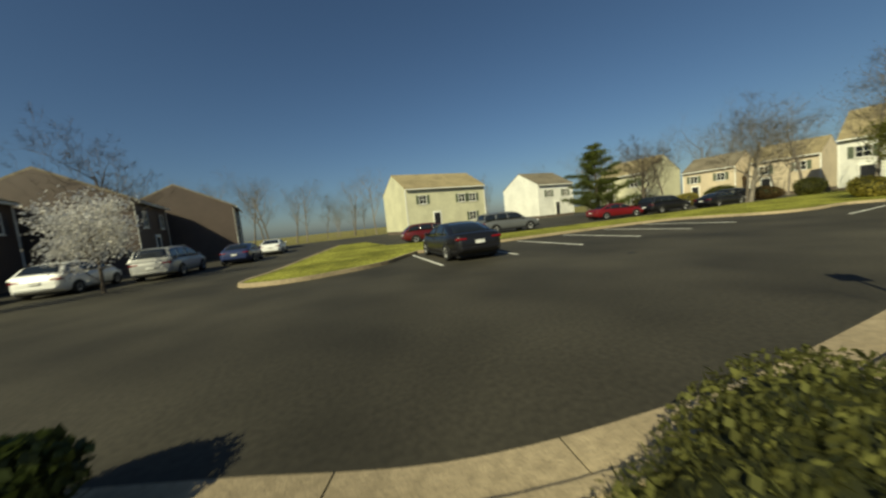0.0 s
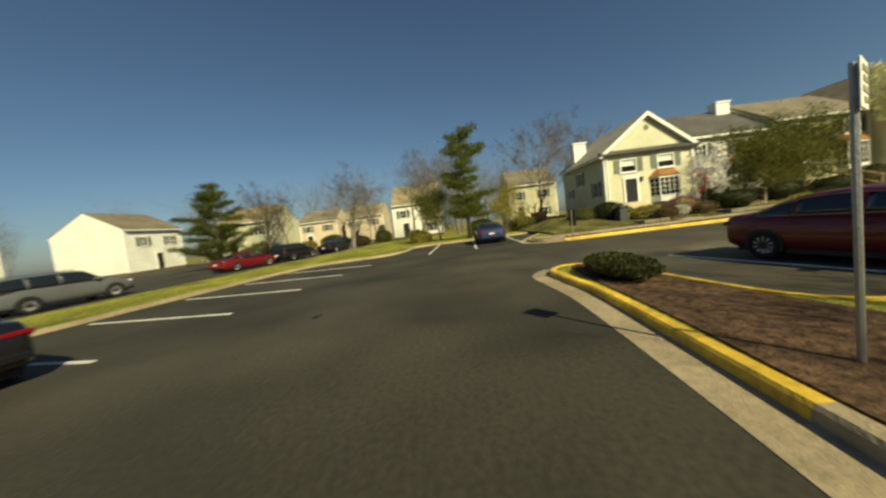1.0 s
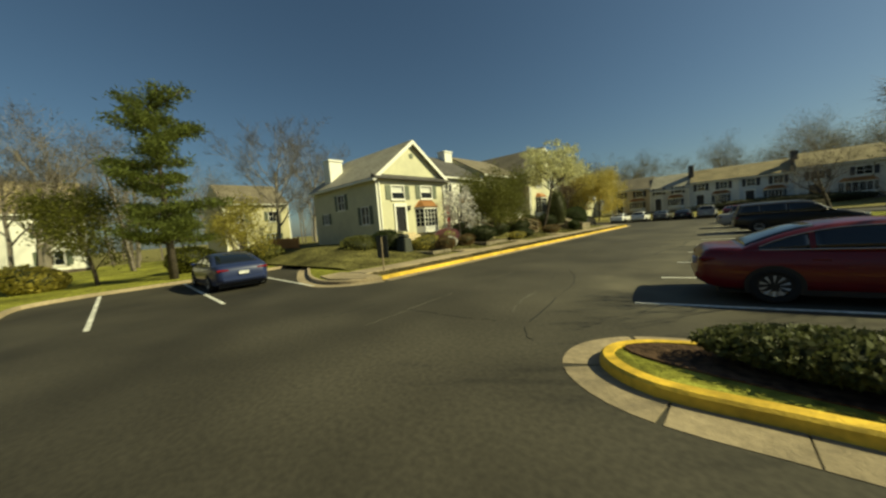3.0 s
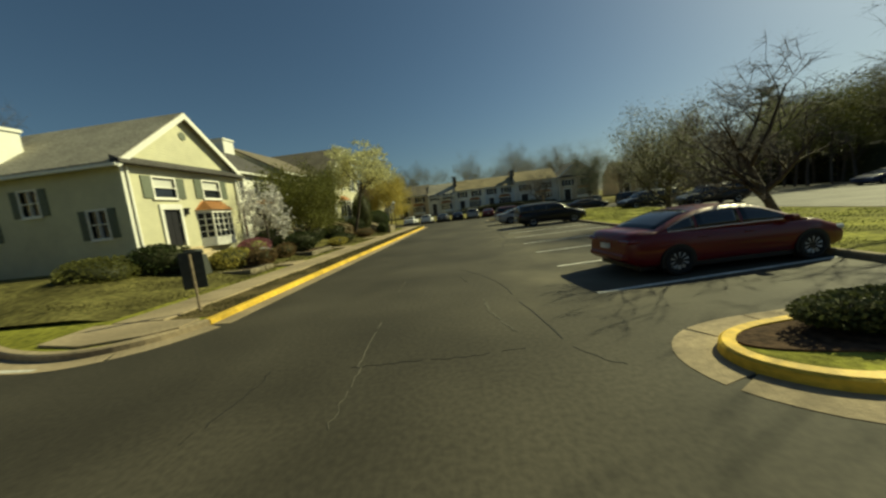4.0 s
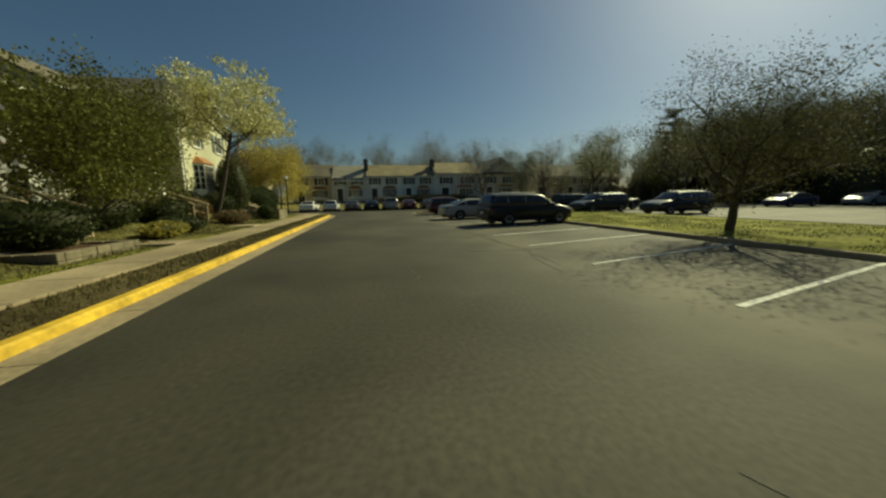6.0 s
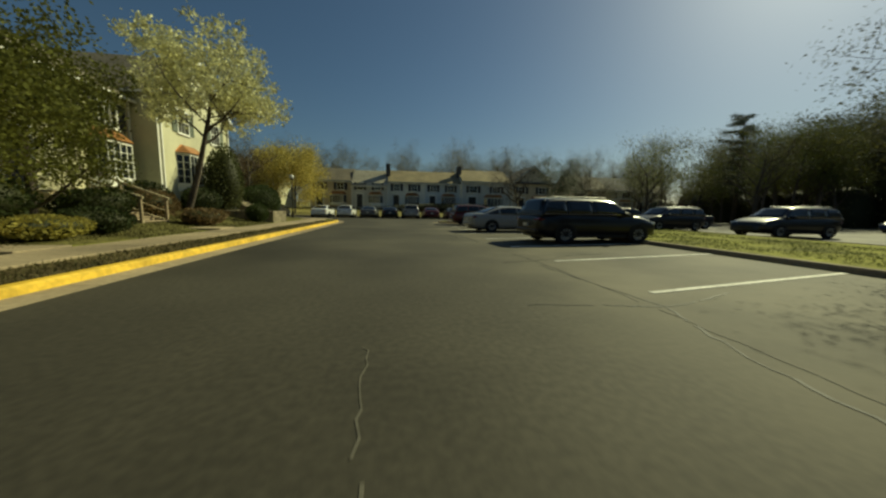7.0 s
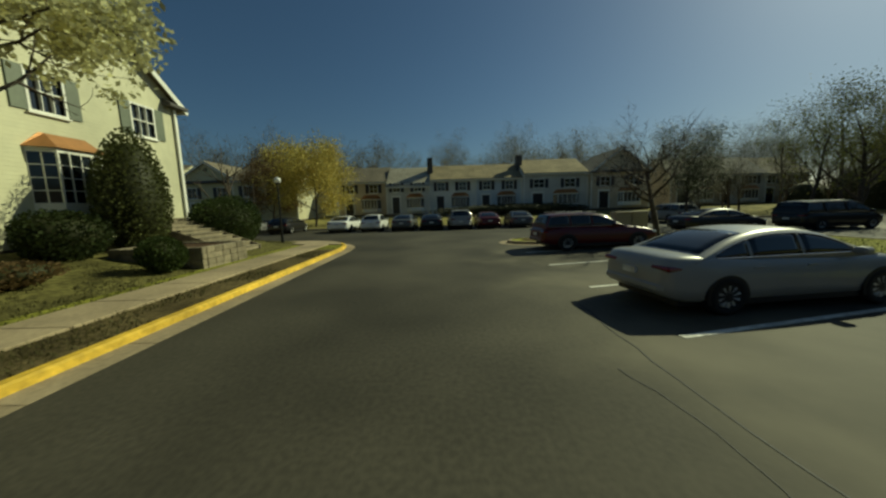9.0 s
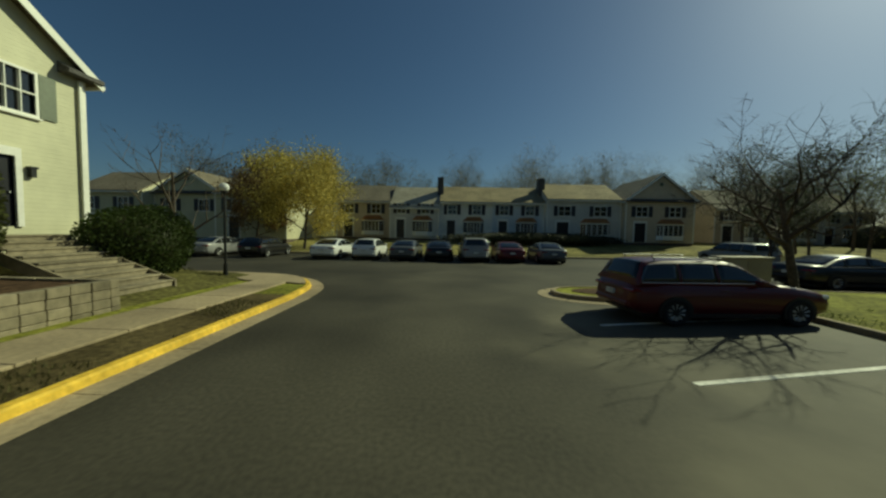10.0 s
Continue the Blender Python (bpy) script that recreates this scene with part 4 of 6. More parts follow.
def townhouse(label, front, u0, u1, depth, base, eave, peak, siding, roof, gable, face="x", windows=(), doors=(), bays=(), shutters=SHUTTER_GREEN, side_windows=(), chimney=None, group="townhouses", overhang=0.3, far=False, door_mat=DOOR_DARK, blind=False, returns=False):
    """A two-storey unit: its walls with openings, roof, doors and windows. gable: 'front' or 'side'."""
    place = house_frame(front, u0, u1, face)
    h = thing("townhouse", label, "house", None, group)
    holes = [(a, b, c, d) for a, b, c, d in windows] + [(a, b, c, d) for a, b, c, d in doors] + [(a + 0.1, b - 0.1, c, d) for a, b, c, d in bays]
    wall = part("front_wall", pierced(bmesh.new(), place, u0, u1, base + 0.35, eave, holes, 0.2), siding, h, "lapped siding front wall")
    part("foundation", bar(bmesh.new(), place, u0 + 0.02, u1 - 0.02, base - 1.2, base + 0.35, 0.03, depth - 0.03), FOUNDATION, h, "dark masonry foundation")
    # black panel added behind the windows for the darkness of the rooms
    part("room_dark", bar(bmesh.new(), place, u0 + 0.25, u1 - 0.25, base + 0.4, eave - 0.1, 0.9, 1.0), BLACK, h, "black panel in place of the unlit room")

    def south(u, q, z):
        return place(u0 + q, u, z)

    def north(u, q, z):
        return place(u1 - q, u, z)
    part("side_wall", pierced(bmesh.new(), south, 0.2, depth, base + 0.35, eave, list(side_windows), 0.2), siding, h, "lapped siding side wall")
    part("side_wall", pierced(bmesh.new(), north, 0.2, depth, base + 0.35, eave, [], 0.2), siding, h, "lapped siding side wall")
    part("back_wall", bar(bmesh.new(), place, u0, u1, base + 0.35, eave, depth, depth + 0.2), siding, h)
    um = (u0 + u1) / 2
    o, t = overhang, 0.14
    if gable == "front":
        for q in (0.0, depth):
            part("gable", prism(bmesh.new(), [place(u0, q, eave), place(u1, q, eave), place(um, q, peak - 0.1)], [place(u0, q + 0.2, eave), place(u1, q + 0.2, eave), place(um, q + 0.2, peak - 0.1)]), siding, h, "triangular gable wall")
        sl = (peak - eave) / (um - u0)
        for s, ue in ((-1, u0), (1, u1)):
            lo = (ue + s * o, eave - sl * o)
            bm = prism(bmesh.new(), [place(lo[0], -o, lo[1]), place(um, -o, peak), place(um, depth + o, peak), place(lo[0], depth + o, lo[1])],
                       [place(lo[0], -o, lo[1] + t), place(um, -o, peak + t), place(um, depth + o, peak + t), place(lo[0], depth + o, lo[1] + t)])
            bmesh.ops.recalc_face_normals(bm, faces=bm.faces)
            part("roof", bm, roof, h, "shingled roof slope")
            bm = prism(bmesh.new(), [place(lo[0], -o - 0.03, lo[1] - 0.16), place(um, -o - 0.03, peak - 0.16), place(um, -o, peak - 0.16), place(lo[0], -o, lo[1] - 0.16)],
                       [place(lo[0], -o - 0.03, lo[1] + t - 0.02), place(um, -o - 0.03, peak + t - 0.02), place(um, -o, peak + t - 0.02), place(lo[0], -o, lo[1] + t - 0.02)])
            bmesh.ops.recalc_face_normals(bm, faces=bm.faces)
            part("bargeboard", bm, TRIM, h, "white bargeboard")
            part("eave_gutter", bar(bmesh.new(), place, min(lo[0], lo[0] + s * 0.1), max(lo[0], lo[0] + s * 0.1), lo[1] - 0.08, lo[1] + 0.04, -o, depth + o), TRIM, h)
        # shingled skirt across the foot of the gable
        for a, b in ((u0 - o, u0 + 0.75), (u1 - 0.75, u1 + o)) if returns else ((u0 - o, u1 + o),):
            bm = prism(bmesh.new(), [place(a, -o - 0.1, eave - 0.18), place(b, -o - 0.1, eave - 0.18), place(b, 0, eave - 0.18), place(a, 0, eave - 0.18)],
                       [place(a, -o - 0.1, eave - 0.06), place(b, -o - 0.1, eave - 0.06), place(b, 0, eave + 0.16), place(a, 0, eave + 0.16)])
            bmesh.ops.recalc_face_normals(bm, faces=bm.faces)
            part("pent_roof", bm, ROOF["dark"], h, "narrow dark shingled pent roof")
        bm = bmesh.new()
        zc = eave + (peak - eave) * 0.62
        rod(bm, place(um, -0.03, zc), place(um, 0.05, zc), 0.2, sides=14)
        part("gable_vent", bm, SHUTTER_GREEN, h, "round gable vent")
    else:
        qm = depth / 2
        sl = (peak - eave) / qm
        for q0, s in ((0.0, -1), (depth, 1)):
            bm = prism(bmesh.new(), [place(u, q, z) for u, q, z in ((u0, q0 + s * o, eave - sl * o), (u1, q0 + s * o, eave - sl * o), (u1, qm, peak), (u0, qm, peak))],
                       [place(u, q, z + t) for u, q, z in ((u0, q0 + s * o, eave - sl * o), (u1, q0 + s * o, eave - sl * o), (u1, qm, peak), (u0, qm, peak))])
            bmesh.ops.recalc_face_normals(bm, faces=bm.faces)
            part("roof", bm, roof, h, "shingled roof slope")
            part("eave_gutter", bar(bmesh.new(), place, u0, u1, eave - sl * o - 0.1, eave - sl * o + 0.03, q0 + s * (o + 0.1) if s < 0 else q0 + o, q0 - o if s < 0 else q0 + o + 0.1), TRIM, h, "white eaves gutter")
        for u, v in ((u0, u0 + 0.2), (u1 - 0.2, u1)):
            part("gable", prism(bmesh.new(), [place(u, 0, eave), place(u, depth, eave), place(u, qm, peak)], [place(v, 0, eave), place(v, depth, eave), place(v, qm, peak)]), siding, h, "triangular gable wall")
    for a, b, c, d in windows:
        window(h, place, a, b, c, d, shutters, (1, 1) if blind else (2, 1) if far else (3, 2), blind=blind)
    for a, b, c, d in side_windows:
        window(h, south, a, b, c, d, shutters, (2, 1))
    for a, b, c, d in doors:
        door(h, place, a, b, c, d, door_mat)
    for a, b, c, d in bays:
        bay_window(h, place, a, b, c, d)
    for u in (u0 + 0.06, u1 - 0.06):
        part("corner_board", bar(bmesh.new(), place, u - 0.07, u + 0.07, base + 0.35, eave - 0.2, -0.03, 0.0), TRIM, h, "white corner board")
    if not far:
        for u in (u0 + 0.2, u1 - 0.2):
            bm = bmesh.new()
            bar(bm, place, u - 0.04, u + 0.04, base + 0.2, eave - 0.25, -0.11, -0.04)
            bar(bm, place, u - 0.04, u + 0.04, base + 0.1, base + 0.2, -0.35, -0.04)
            part("downspout", bm, TRIM, h, "white metal downspout")
        for a, b, c, d in doors:
            bm = bmesh.new()
            bar(bm, place, b + 0.3, b + 0.42, c + 1.45, c + 1.7, -0.14, 0.0)
            bar(bm, place, b + 0.27, b + 0.45, c + 1.7, c + 1.76, -0.17, 0.0)
            part("wall_lamp", bm, BLACK_METAL, h, "small black wall lamp beside the door")
    if chimney:
        cu, cq, cz = chimney
        bm = bmesh.new()
        bar(bm, place, cu - 0.55, cu + 0.55, eave - 0.4, cz, cq - 0.45, cq + 0.45), bar(bm, place, cu - 0.62, cu + 0.62, cz, cz + 0.14, cq - 0.52, cq + 0.52)
        part("chimney", bm, TRIM, h, "boxed white chimney")
    return h


townhouse("cream gabled end townhouse with green shutters and copper bay", -27.7, 7.05, 13.6, 8.2, 0.55, 5.2, 7.7, SIDING["cream"], ROOF["pale"], "front",
          windows=[(8.3, 9.35, 3.75, 4.6), (11.0, 12.1, 3.8, 4.65)], doors=[(8.5, 9.35, 1.5, 3.2)], bays=[(10.3, 12.5, 1.75, 3.0)],
          side_windows=[(1.0, 1.8, 2.2, 3.3), (3.9, 4.7, 3.4, 4.4), (6.3, 6.9, 2.5, 3.2)], chimney=(8.0, 6.6, 7.3), blind=True)
townhouse("white set-back townhouse half hidden by a flowering tree", -29.0, 13.62, 20.4, 8.0, 0.55, 5.9, 8.3, SIDING["white"], ROOF["dark"], "side",
          windows=[(14.6, 15.5, 4.2, 5.2), (17.6, 18.5, 4.2, 5.2)], doors=[(14.7, 15.6, 1.5, 3.4)], bays=[(16.9, 19.2, 1.9, 3.4)], door_mat=DOOR_RED, shutters=SHUTTER_DARK, chimney=(19.6, 3.6, 8.9))
townhouse("yellow set-back townhouse with copper bay roof", -28.9, 20.42, 27.6, 8.0, 0.55, 6.4, 8.6, SIDING["yellow"], ROOF["brown"], "side",
          windows=[(21.6, 22.6, 4.7, 5.8), (25.75, 26.75, 4.7, 5.8)], doors=[(21.7, 22.6, 1.7, 3.7)], bays=[(25.0, 27.3, 2.3, 3.9)], shutters=SHUTTER_DARK)
townhouse("cream gabled corner townhouse with dark green shutters", -27.7, 27.62, 35.1, 9.0, 0.6, 6.95, 9.75, SIDING["cream"], ROOF["brown"], "front", returns=True,
          windows=[(29.35, 30.3, 5.2, 6.4), (32.75, 33.75, 5.2, 6.4)], doors=[(32.3, 33.2, 1.9, 3.9)], bays=[(29.0, 31.2, 2.3, 3.9)], shutters=SHUTTER_GREEN)
steps("pale timber steps without handrails to the end house", pose(-24.7, 9.0, 0.3, rz=180), n=7, run=0.40, rise=0.155, mat=RAIL_WOOD, rails=False)
steps("weathered timber steps with handrails up to a door", pose(-24.9, 15.2, 0.3, rz=180), n=7, run=0.4, rise=0.15)
steps("weathered timber steps with handrails up to a door", pose(-24.6, 22.2, 0.3, rz=180), n=8, run=0.4, rise=0.15)
steps("broad pale stone steps up to the corner house", pose(-23.5, 32.6, 0.25, rz=180), n=9, width=2.0, run=0.38, rise=0.16, mat=STONE, rails=False)


# the far row across the street
def far_unit(label, u0, u1, siding, roof, gable="side", peak=7.4, eave=5.3, bay=True, front=60.0):
    w = u1 - u0
    wins = [(u0 + w * 0.16, u0 + w * 0.32, 3.9, 4.9), (u0 + w * 0.64, u0 + w * 0.80, 3.9, 4.9)] + ([] if bay else [(u0 + w * 0.55, u0 + w * 0.8, 1.9, 3.0)])
    return townhouse(label, front, u0, u1, 8.0, 0.8, eave, peak, siding, roof, gable, face="-y", windows=wins, doors=[(u0 + w * 0.14, u0 + w * 0.30, 1.2, 3.2)],
                     bays=[(u0 + w * 0.46, u0 + w * 0.86, 1.9, 3.0)] if bay else [], shutters=SHUTTER_DARK, far=True, group="far townhouses")


far_unit("tan far townhouse with a brown roof", -28.4, -22.1, SIDING["tan"], ROOF["brown"], front=61.2)
far_unit("grey far townhouse under a pale roof", -22.08, -16.6, SIDING["grey"], ROOF["pale"], peak=7.1, eave=4.6)
far_unit("white far townhouse under a golden roof", -16.58, -10.9, SIDING["white"], ROOF["gold"], peak=7.3, front=60.6)
far_unit("pale blue far townhouse under a golden roof", -10.88, -5.0, SIDING["blue"], ROOF["gold"], peak=7.3, front=60.6)
far_unit("grey far townhouse with dark shutters", -4.98, 3.0, SIDING["grey"], ROOF["gold"], peak=7.7, eave=5.7, front=60.0)
far_unit("tan gabled far townhouse at the row's end", 3.02, 10.2, SIDING["tan"], ROOF["dark"], gable="front", peak=8.3, eave=5.6, front=59.2)
for x in (-16.6, -5.0):
    bm = boxed(x - 0.35, x + 0.35, 62.2, 63.2, 5.5, 8.2)
    tagged(part("chimney_stack", bm, ROOF["dark"]), "dark brick chimney between far townhouses", "chimney")
# houses to the east behind the car park
for k, (u0, u1, s, r, fy) in enumerate(((16, 23, "tan", "brown", 64), (23.02, 30, "grey", "dark", 65), (30.02, 37, "tan", "brown", 66))):
    far_unit("brown-roofed far townhouse behind the trees", u0, u1, SIDING[s], ROOF[r], front=fy, peak=7.8)
# houses to the west and south
townhouse("cream house behind a bare tree beyond the lawn", -55.0, -13.4, -5.6, 8, 0.1, 5.6, 8.6, SIDING["white"], ROOF["gold"], "side", windows=[(-12.2, -11.2, 3.4, 4.5), (-8.4, -7.4, 3.4, 4.5), (-8.4, -7.2, 0.9, 2.1)], doors=[(-11.9, -10.9, 0.4, 2.5)], far=True, group="western houses")
townhouse("yellow house between bare trees", -52.0, 4.6, 11.6, 8, 0.3, 6.0, 8.4, SIDING["yellow"], ROOF["brown"], "side", windows=[(5.6, 6.5, 3.8, 4.9), (9.2, 10.1, 3.8, 4.9), (9.2, 10.1, 1.2, 2.3)], doors=[(5.7, 6.6, 0.8, 2.8)], far=True, group="western houses")
townhouse("broad cream house behind the parked cars", -33.5, -30.5, -17.5, 9, 0.1, 6.2, 8.6, SIDING["cream"], ROOF["gold"], "side", face="y", windows=[(-28.8, -27.8, 3.9, 5.0), (-26.9, -25.9, 3.9, 5.0), (-20.6, -19.6, 4.0, 5.1), (-28.6, -27.6, 1.1, 2.3)], doors=[(-22.6, -21.6, 0.5, 2.6)], far=True, group="western houses").location = (0, -10, 0)
townhouse("white house at the lawn's far edge", -44, -50.5, -42.0, 9, 0.1, 5.8, 8.2, SIDING["white"], ROOF["brown"], "side", face="y", windows=[(-49, -48, 3.6, 4.7), (-45, -44, 3.6, 4.7)], doors=[(-47, -46, 0.4, 2.5)], side_windows=[(1.5, 2.5, 3.6, 4.7), (5.5, 6.5, 3.6, 4.7), (5.5, 6.5, 0.9, 2.1)], far=True, group="western houses")
for fx, u0, co, ro in ((-66.0, -33.5, "tan", "brown"), (-66.0, -24.5, "tan", "gold")):
    townhouse("tan house far beyond the western car park", fx, u0, u0 + 7.4, 8, 0.1, 5.2, 7.4, SIDING[co], ROOF[ro], "side", windows=[(u0 + 1.2, u0 + 2.2, 3.2, 4.3), (u0 + 5.0, u0 + 6.0, 3.2, 4.3)], doors=[(u0 + 1.4, u0 + 2.4, 0.4, 2.5)], far=True, group="western houses")
# near-black siding: the shade these houses stand in is put into the colour
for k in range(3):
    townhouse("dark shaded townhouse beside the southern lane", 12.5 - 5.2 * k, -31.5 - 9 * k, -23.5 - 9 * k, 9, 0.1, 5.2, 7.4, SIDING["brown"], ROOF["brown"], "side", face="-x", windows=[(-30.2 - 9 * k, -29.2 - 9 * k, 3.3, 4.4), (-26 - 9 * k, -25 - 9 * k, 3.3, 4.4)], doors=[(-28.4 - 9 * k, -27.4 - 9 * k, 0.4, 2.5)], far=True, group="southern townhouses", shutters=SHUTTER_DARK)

for k in range(3):
    townhouse("cream townhouse beyond the street corner", 55.0 + 1.2 * (k % 2), -52 + 7.02 * k, -45.02 + 7.02 * k, 8, 0.6, 5.4, 7.6, SIDING["cream"], ROOF["brown"], "front" if k == 1 else "side", face="-y", windows=[(-50.8 + 7.02 * k, -49.8 + 7.02 * k, 3.6, 4.7), (-47.4 + 7.02 * k, -46.4 + 7.02 * k, 3.6, 4.7)], doors=[(-50.6 + 7.02 * k, -49.6 + 7.02 * k, 1.0, 3.0)], far=True, group="far townhouses", shutters=SHUTTER_DARK)
townhouse("cream house behind the broad spruce", -47.0, -36.0, -28.6, 8, 0.1, 5.2, 7.3, SIDING["cream"], ROOF["gold"], "side", windows=[(-35.0, -34.0, 3.3, 4.4), (-31.0, -30.0, 3.3, 4.4), (-31.0, -30.0, 0.9, 2.1)], doors=[(-34.6, -33.6, 0.4, 2.5)], far=True, group="western houses")


# ---- plants ----
def limb_mesh(seed, height, lean=(0, 0), trunk_r=0.16, first=0.3, spread=0.9, levels=3, limbs=7, sides=6, reach=1.0, stout=0.5):
    """A tapered trunk with limbs, boughs and twigs. Returns solid vertices and faces, and the twig ends."""
    rnd = random.Random(seed)
    verts, faces, tips = [], [], []

    def tube(pts, radii, s):
        start = len(verts)
        for i, p in enumerate(pts):
            d = (pts[min(i + 1, len(pts) - 1)] - pts[max(i - 1, 0)]).normalized()
            u = d.orthogonal().normalized()
            w = d.cross(u)
            for k in range(s):
                a = 2 * math.pi * k / s
                verts.append(p + (u * math.cos(a) + w * math.sin(a)) * radii[i])
        for i in range(len(pts) - 1):
            for k in range(s):
                a, b = start + i * s + k, start + i * s + (k + 1) % s
                faces.append((a, b, b + s, a + s))

    def grow(p, d, length, r, level):
        n = 5 if level == 0 else 4 if level == 1 else 2 if sides == 4 and level == 3 else 3
        pts, radii = [p.copy()], [r]
        for i in range(n):
            jig = Vector((rnd.uniform(-1, 1), rnd.uniform(-1, 1), rnd.uniform(-0.4, 0.9))) * (0.10 if level == 0 else 0.24)
            d = (d + jig + Vector((0, 0, 0.06 * level))).normalized()
            p = p + d * length / n
            pts.append(p.copy())
            radii.append(max(r * (1 - (i + 1) / n * (0.62 if level == 0 else 0.8)), 0.006))
        tube(pts, radii, sides if level == 0 else max(3, sides - 1 - level))
        if level >= levels:
            tips.append(pts[-1])
            tips.append(pts[-2].lerp(pts[-1], 0.3))
            return
        count = limbs if level == 0 else rnd.randint(4, 6)
        for k in range(count):
            t = first + (1 - first) * (k + rnd.random() * 0.7) / count if level == 0 else 0.25 + 0.75 * (k + rnd.random()) / count
            t = min(t, 0.98) * (len(pts) - 1)
            i = int(t)
            q = pts[i].lerp(pts[min(i + 1, len(pts) - 1)], t - i)
            axis = (pts[min(i + 1, len(pts) - 1)] - pts[i]).normalized() if i < len(pts) - 1 else d
            a = k * 2.4 + rnd.uniform(-0.5, 0.5)
            u = axis.orthogonal().normalized()
            side = (u * math.cos(a) + axis.cross(u) * math.sin(a))
            dd = (axis * (1 - 0.45 * spread) + side * spread * rnd.uniform(0.7, 1.1)).normalized()
            grow(q, dd, length * (rnd.uniform(0.38, 0.58) * reach if level == 0 else rnd.uniform(0.4, 0.6)), radii[i] * stout * rnd.uniform(0.8, 1.2), level + 1)
        if level:
            tips.append(pts[-1])
    grow(Vector((0, 0, -0.1)), Vector((lean[0], lean[1], 1)).normalized(), height * 0.8, trunk_r, 0)
    return verts, faces, tips


def leaf_cloud(rnd, centres, per, spread, size, flat=0.0):
    verts, faces = [], []
    for c in centres:
        for _ in range(per):
            o = Vector((rnd.gauss(0, 1), rnd.gauss(0, 1), rnd.gauss(0, 0.8))) * spread
            p = Vector(c) + o
            a = Vector((rnd.gauss(0, 1), rnd.gauss(0, 1), rnd.gauss(0, 1))).normalized()
            b = a.orthogonal().normalized()
            s = size * rnd.uniform(0.6, 1.3)
            i = len(verts)
            verts += [p - a * s, p + b * s * 0.55, p + a * s, p - b * s * 0.55]
            faces.append((i, i + 1, i + 2, i + 3))
    return verts, faces


def twig_fan(rnd, tips, n, length, width):
    """Fine slender twigs spraying from the ends of the boughs."""
    verts, faces = [], []
    for p in tips:
        out = Vector((p.x, p.y, 0)).normalized() if p.xy.length > 0.05 else Vector((0, 0, 1))
        for _ in range(n):
            d = (out * 0.6 + Vector((rnd.gauss(0, 0.7), rnd.gauss(0, 0.7), rnd.gauss(0.45, 0.6)))).normalized()
            u = d.orthogonal().normalized() * width
            e = p + d * length * rnd.uniform(0.5, 1.3)
            m = p.lerp(e, 0.5) + Vector((rnd.gauss(0, 1), rnd.gauss(0, 1), rnd.gauss(0.3, 1))) * length * 0.06
            i = len(verts)
            verts += [p - u, p + u, m + u * 0.7, m - u * 0.7, e]
            faces += [(i, i + 1, i + 2, i + 3), (i + 3, i + 2, i + 4)]
    return verts, faces


def tree(label, x, y, z, height, leaf=None, per=10, spread=0.22, size=0.07, seed=1, lean=(0, 0), trunk_r=0.15, first=0.3, wide=0.9, levels=3, limbs=7, bark=BARK, name="tree", low=0.0, reach=1.0, twigs=5, twig_length=0.5, stout=0.5):
    t = thing(name, label, "tree", pose(x, y, z), "trees")
    v, f, tips = limb_mesh(seed, height, lean, trunk_r, first, wide, levels, limbs, reach=reach, stout=stout)
    lists_part("trunk", v, f, bark, t, "forking trunk and bare limbs", smooth=True)
    if not leaf:
        tv, tf = twig_fan(random.Random(seed + 70), tips, twigs, twig_length, 0.007)
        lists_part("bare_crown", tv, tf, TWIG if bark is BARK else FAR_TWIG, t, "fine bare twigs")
    if leaf:
        rnd = random.Random(seed + 50)
        lv, lf = leaf_cloud(rnd, [p for p in tips if p.z > low], per, spread, size)
        lists_part("crown", lv, lf, LEAF[leaf], t, "loose crown of small leaves")
    return t


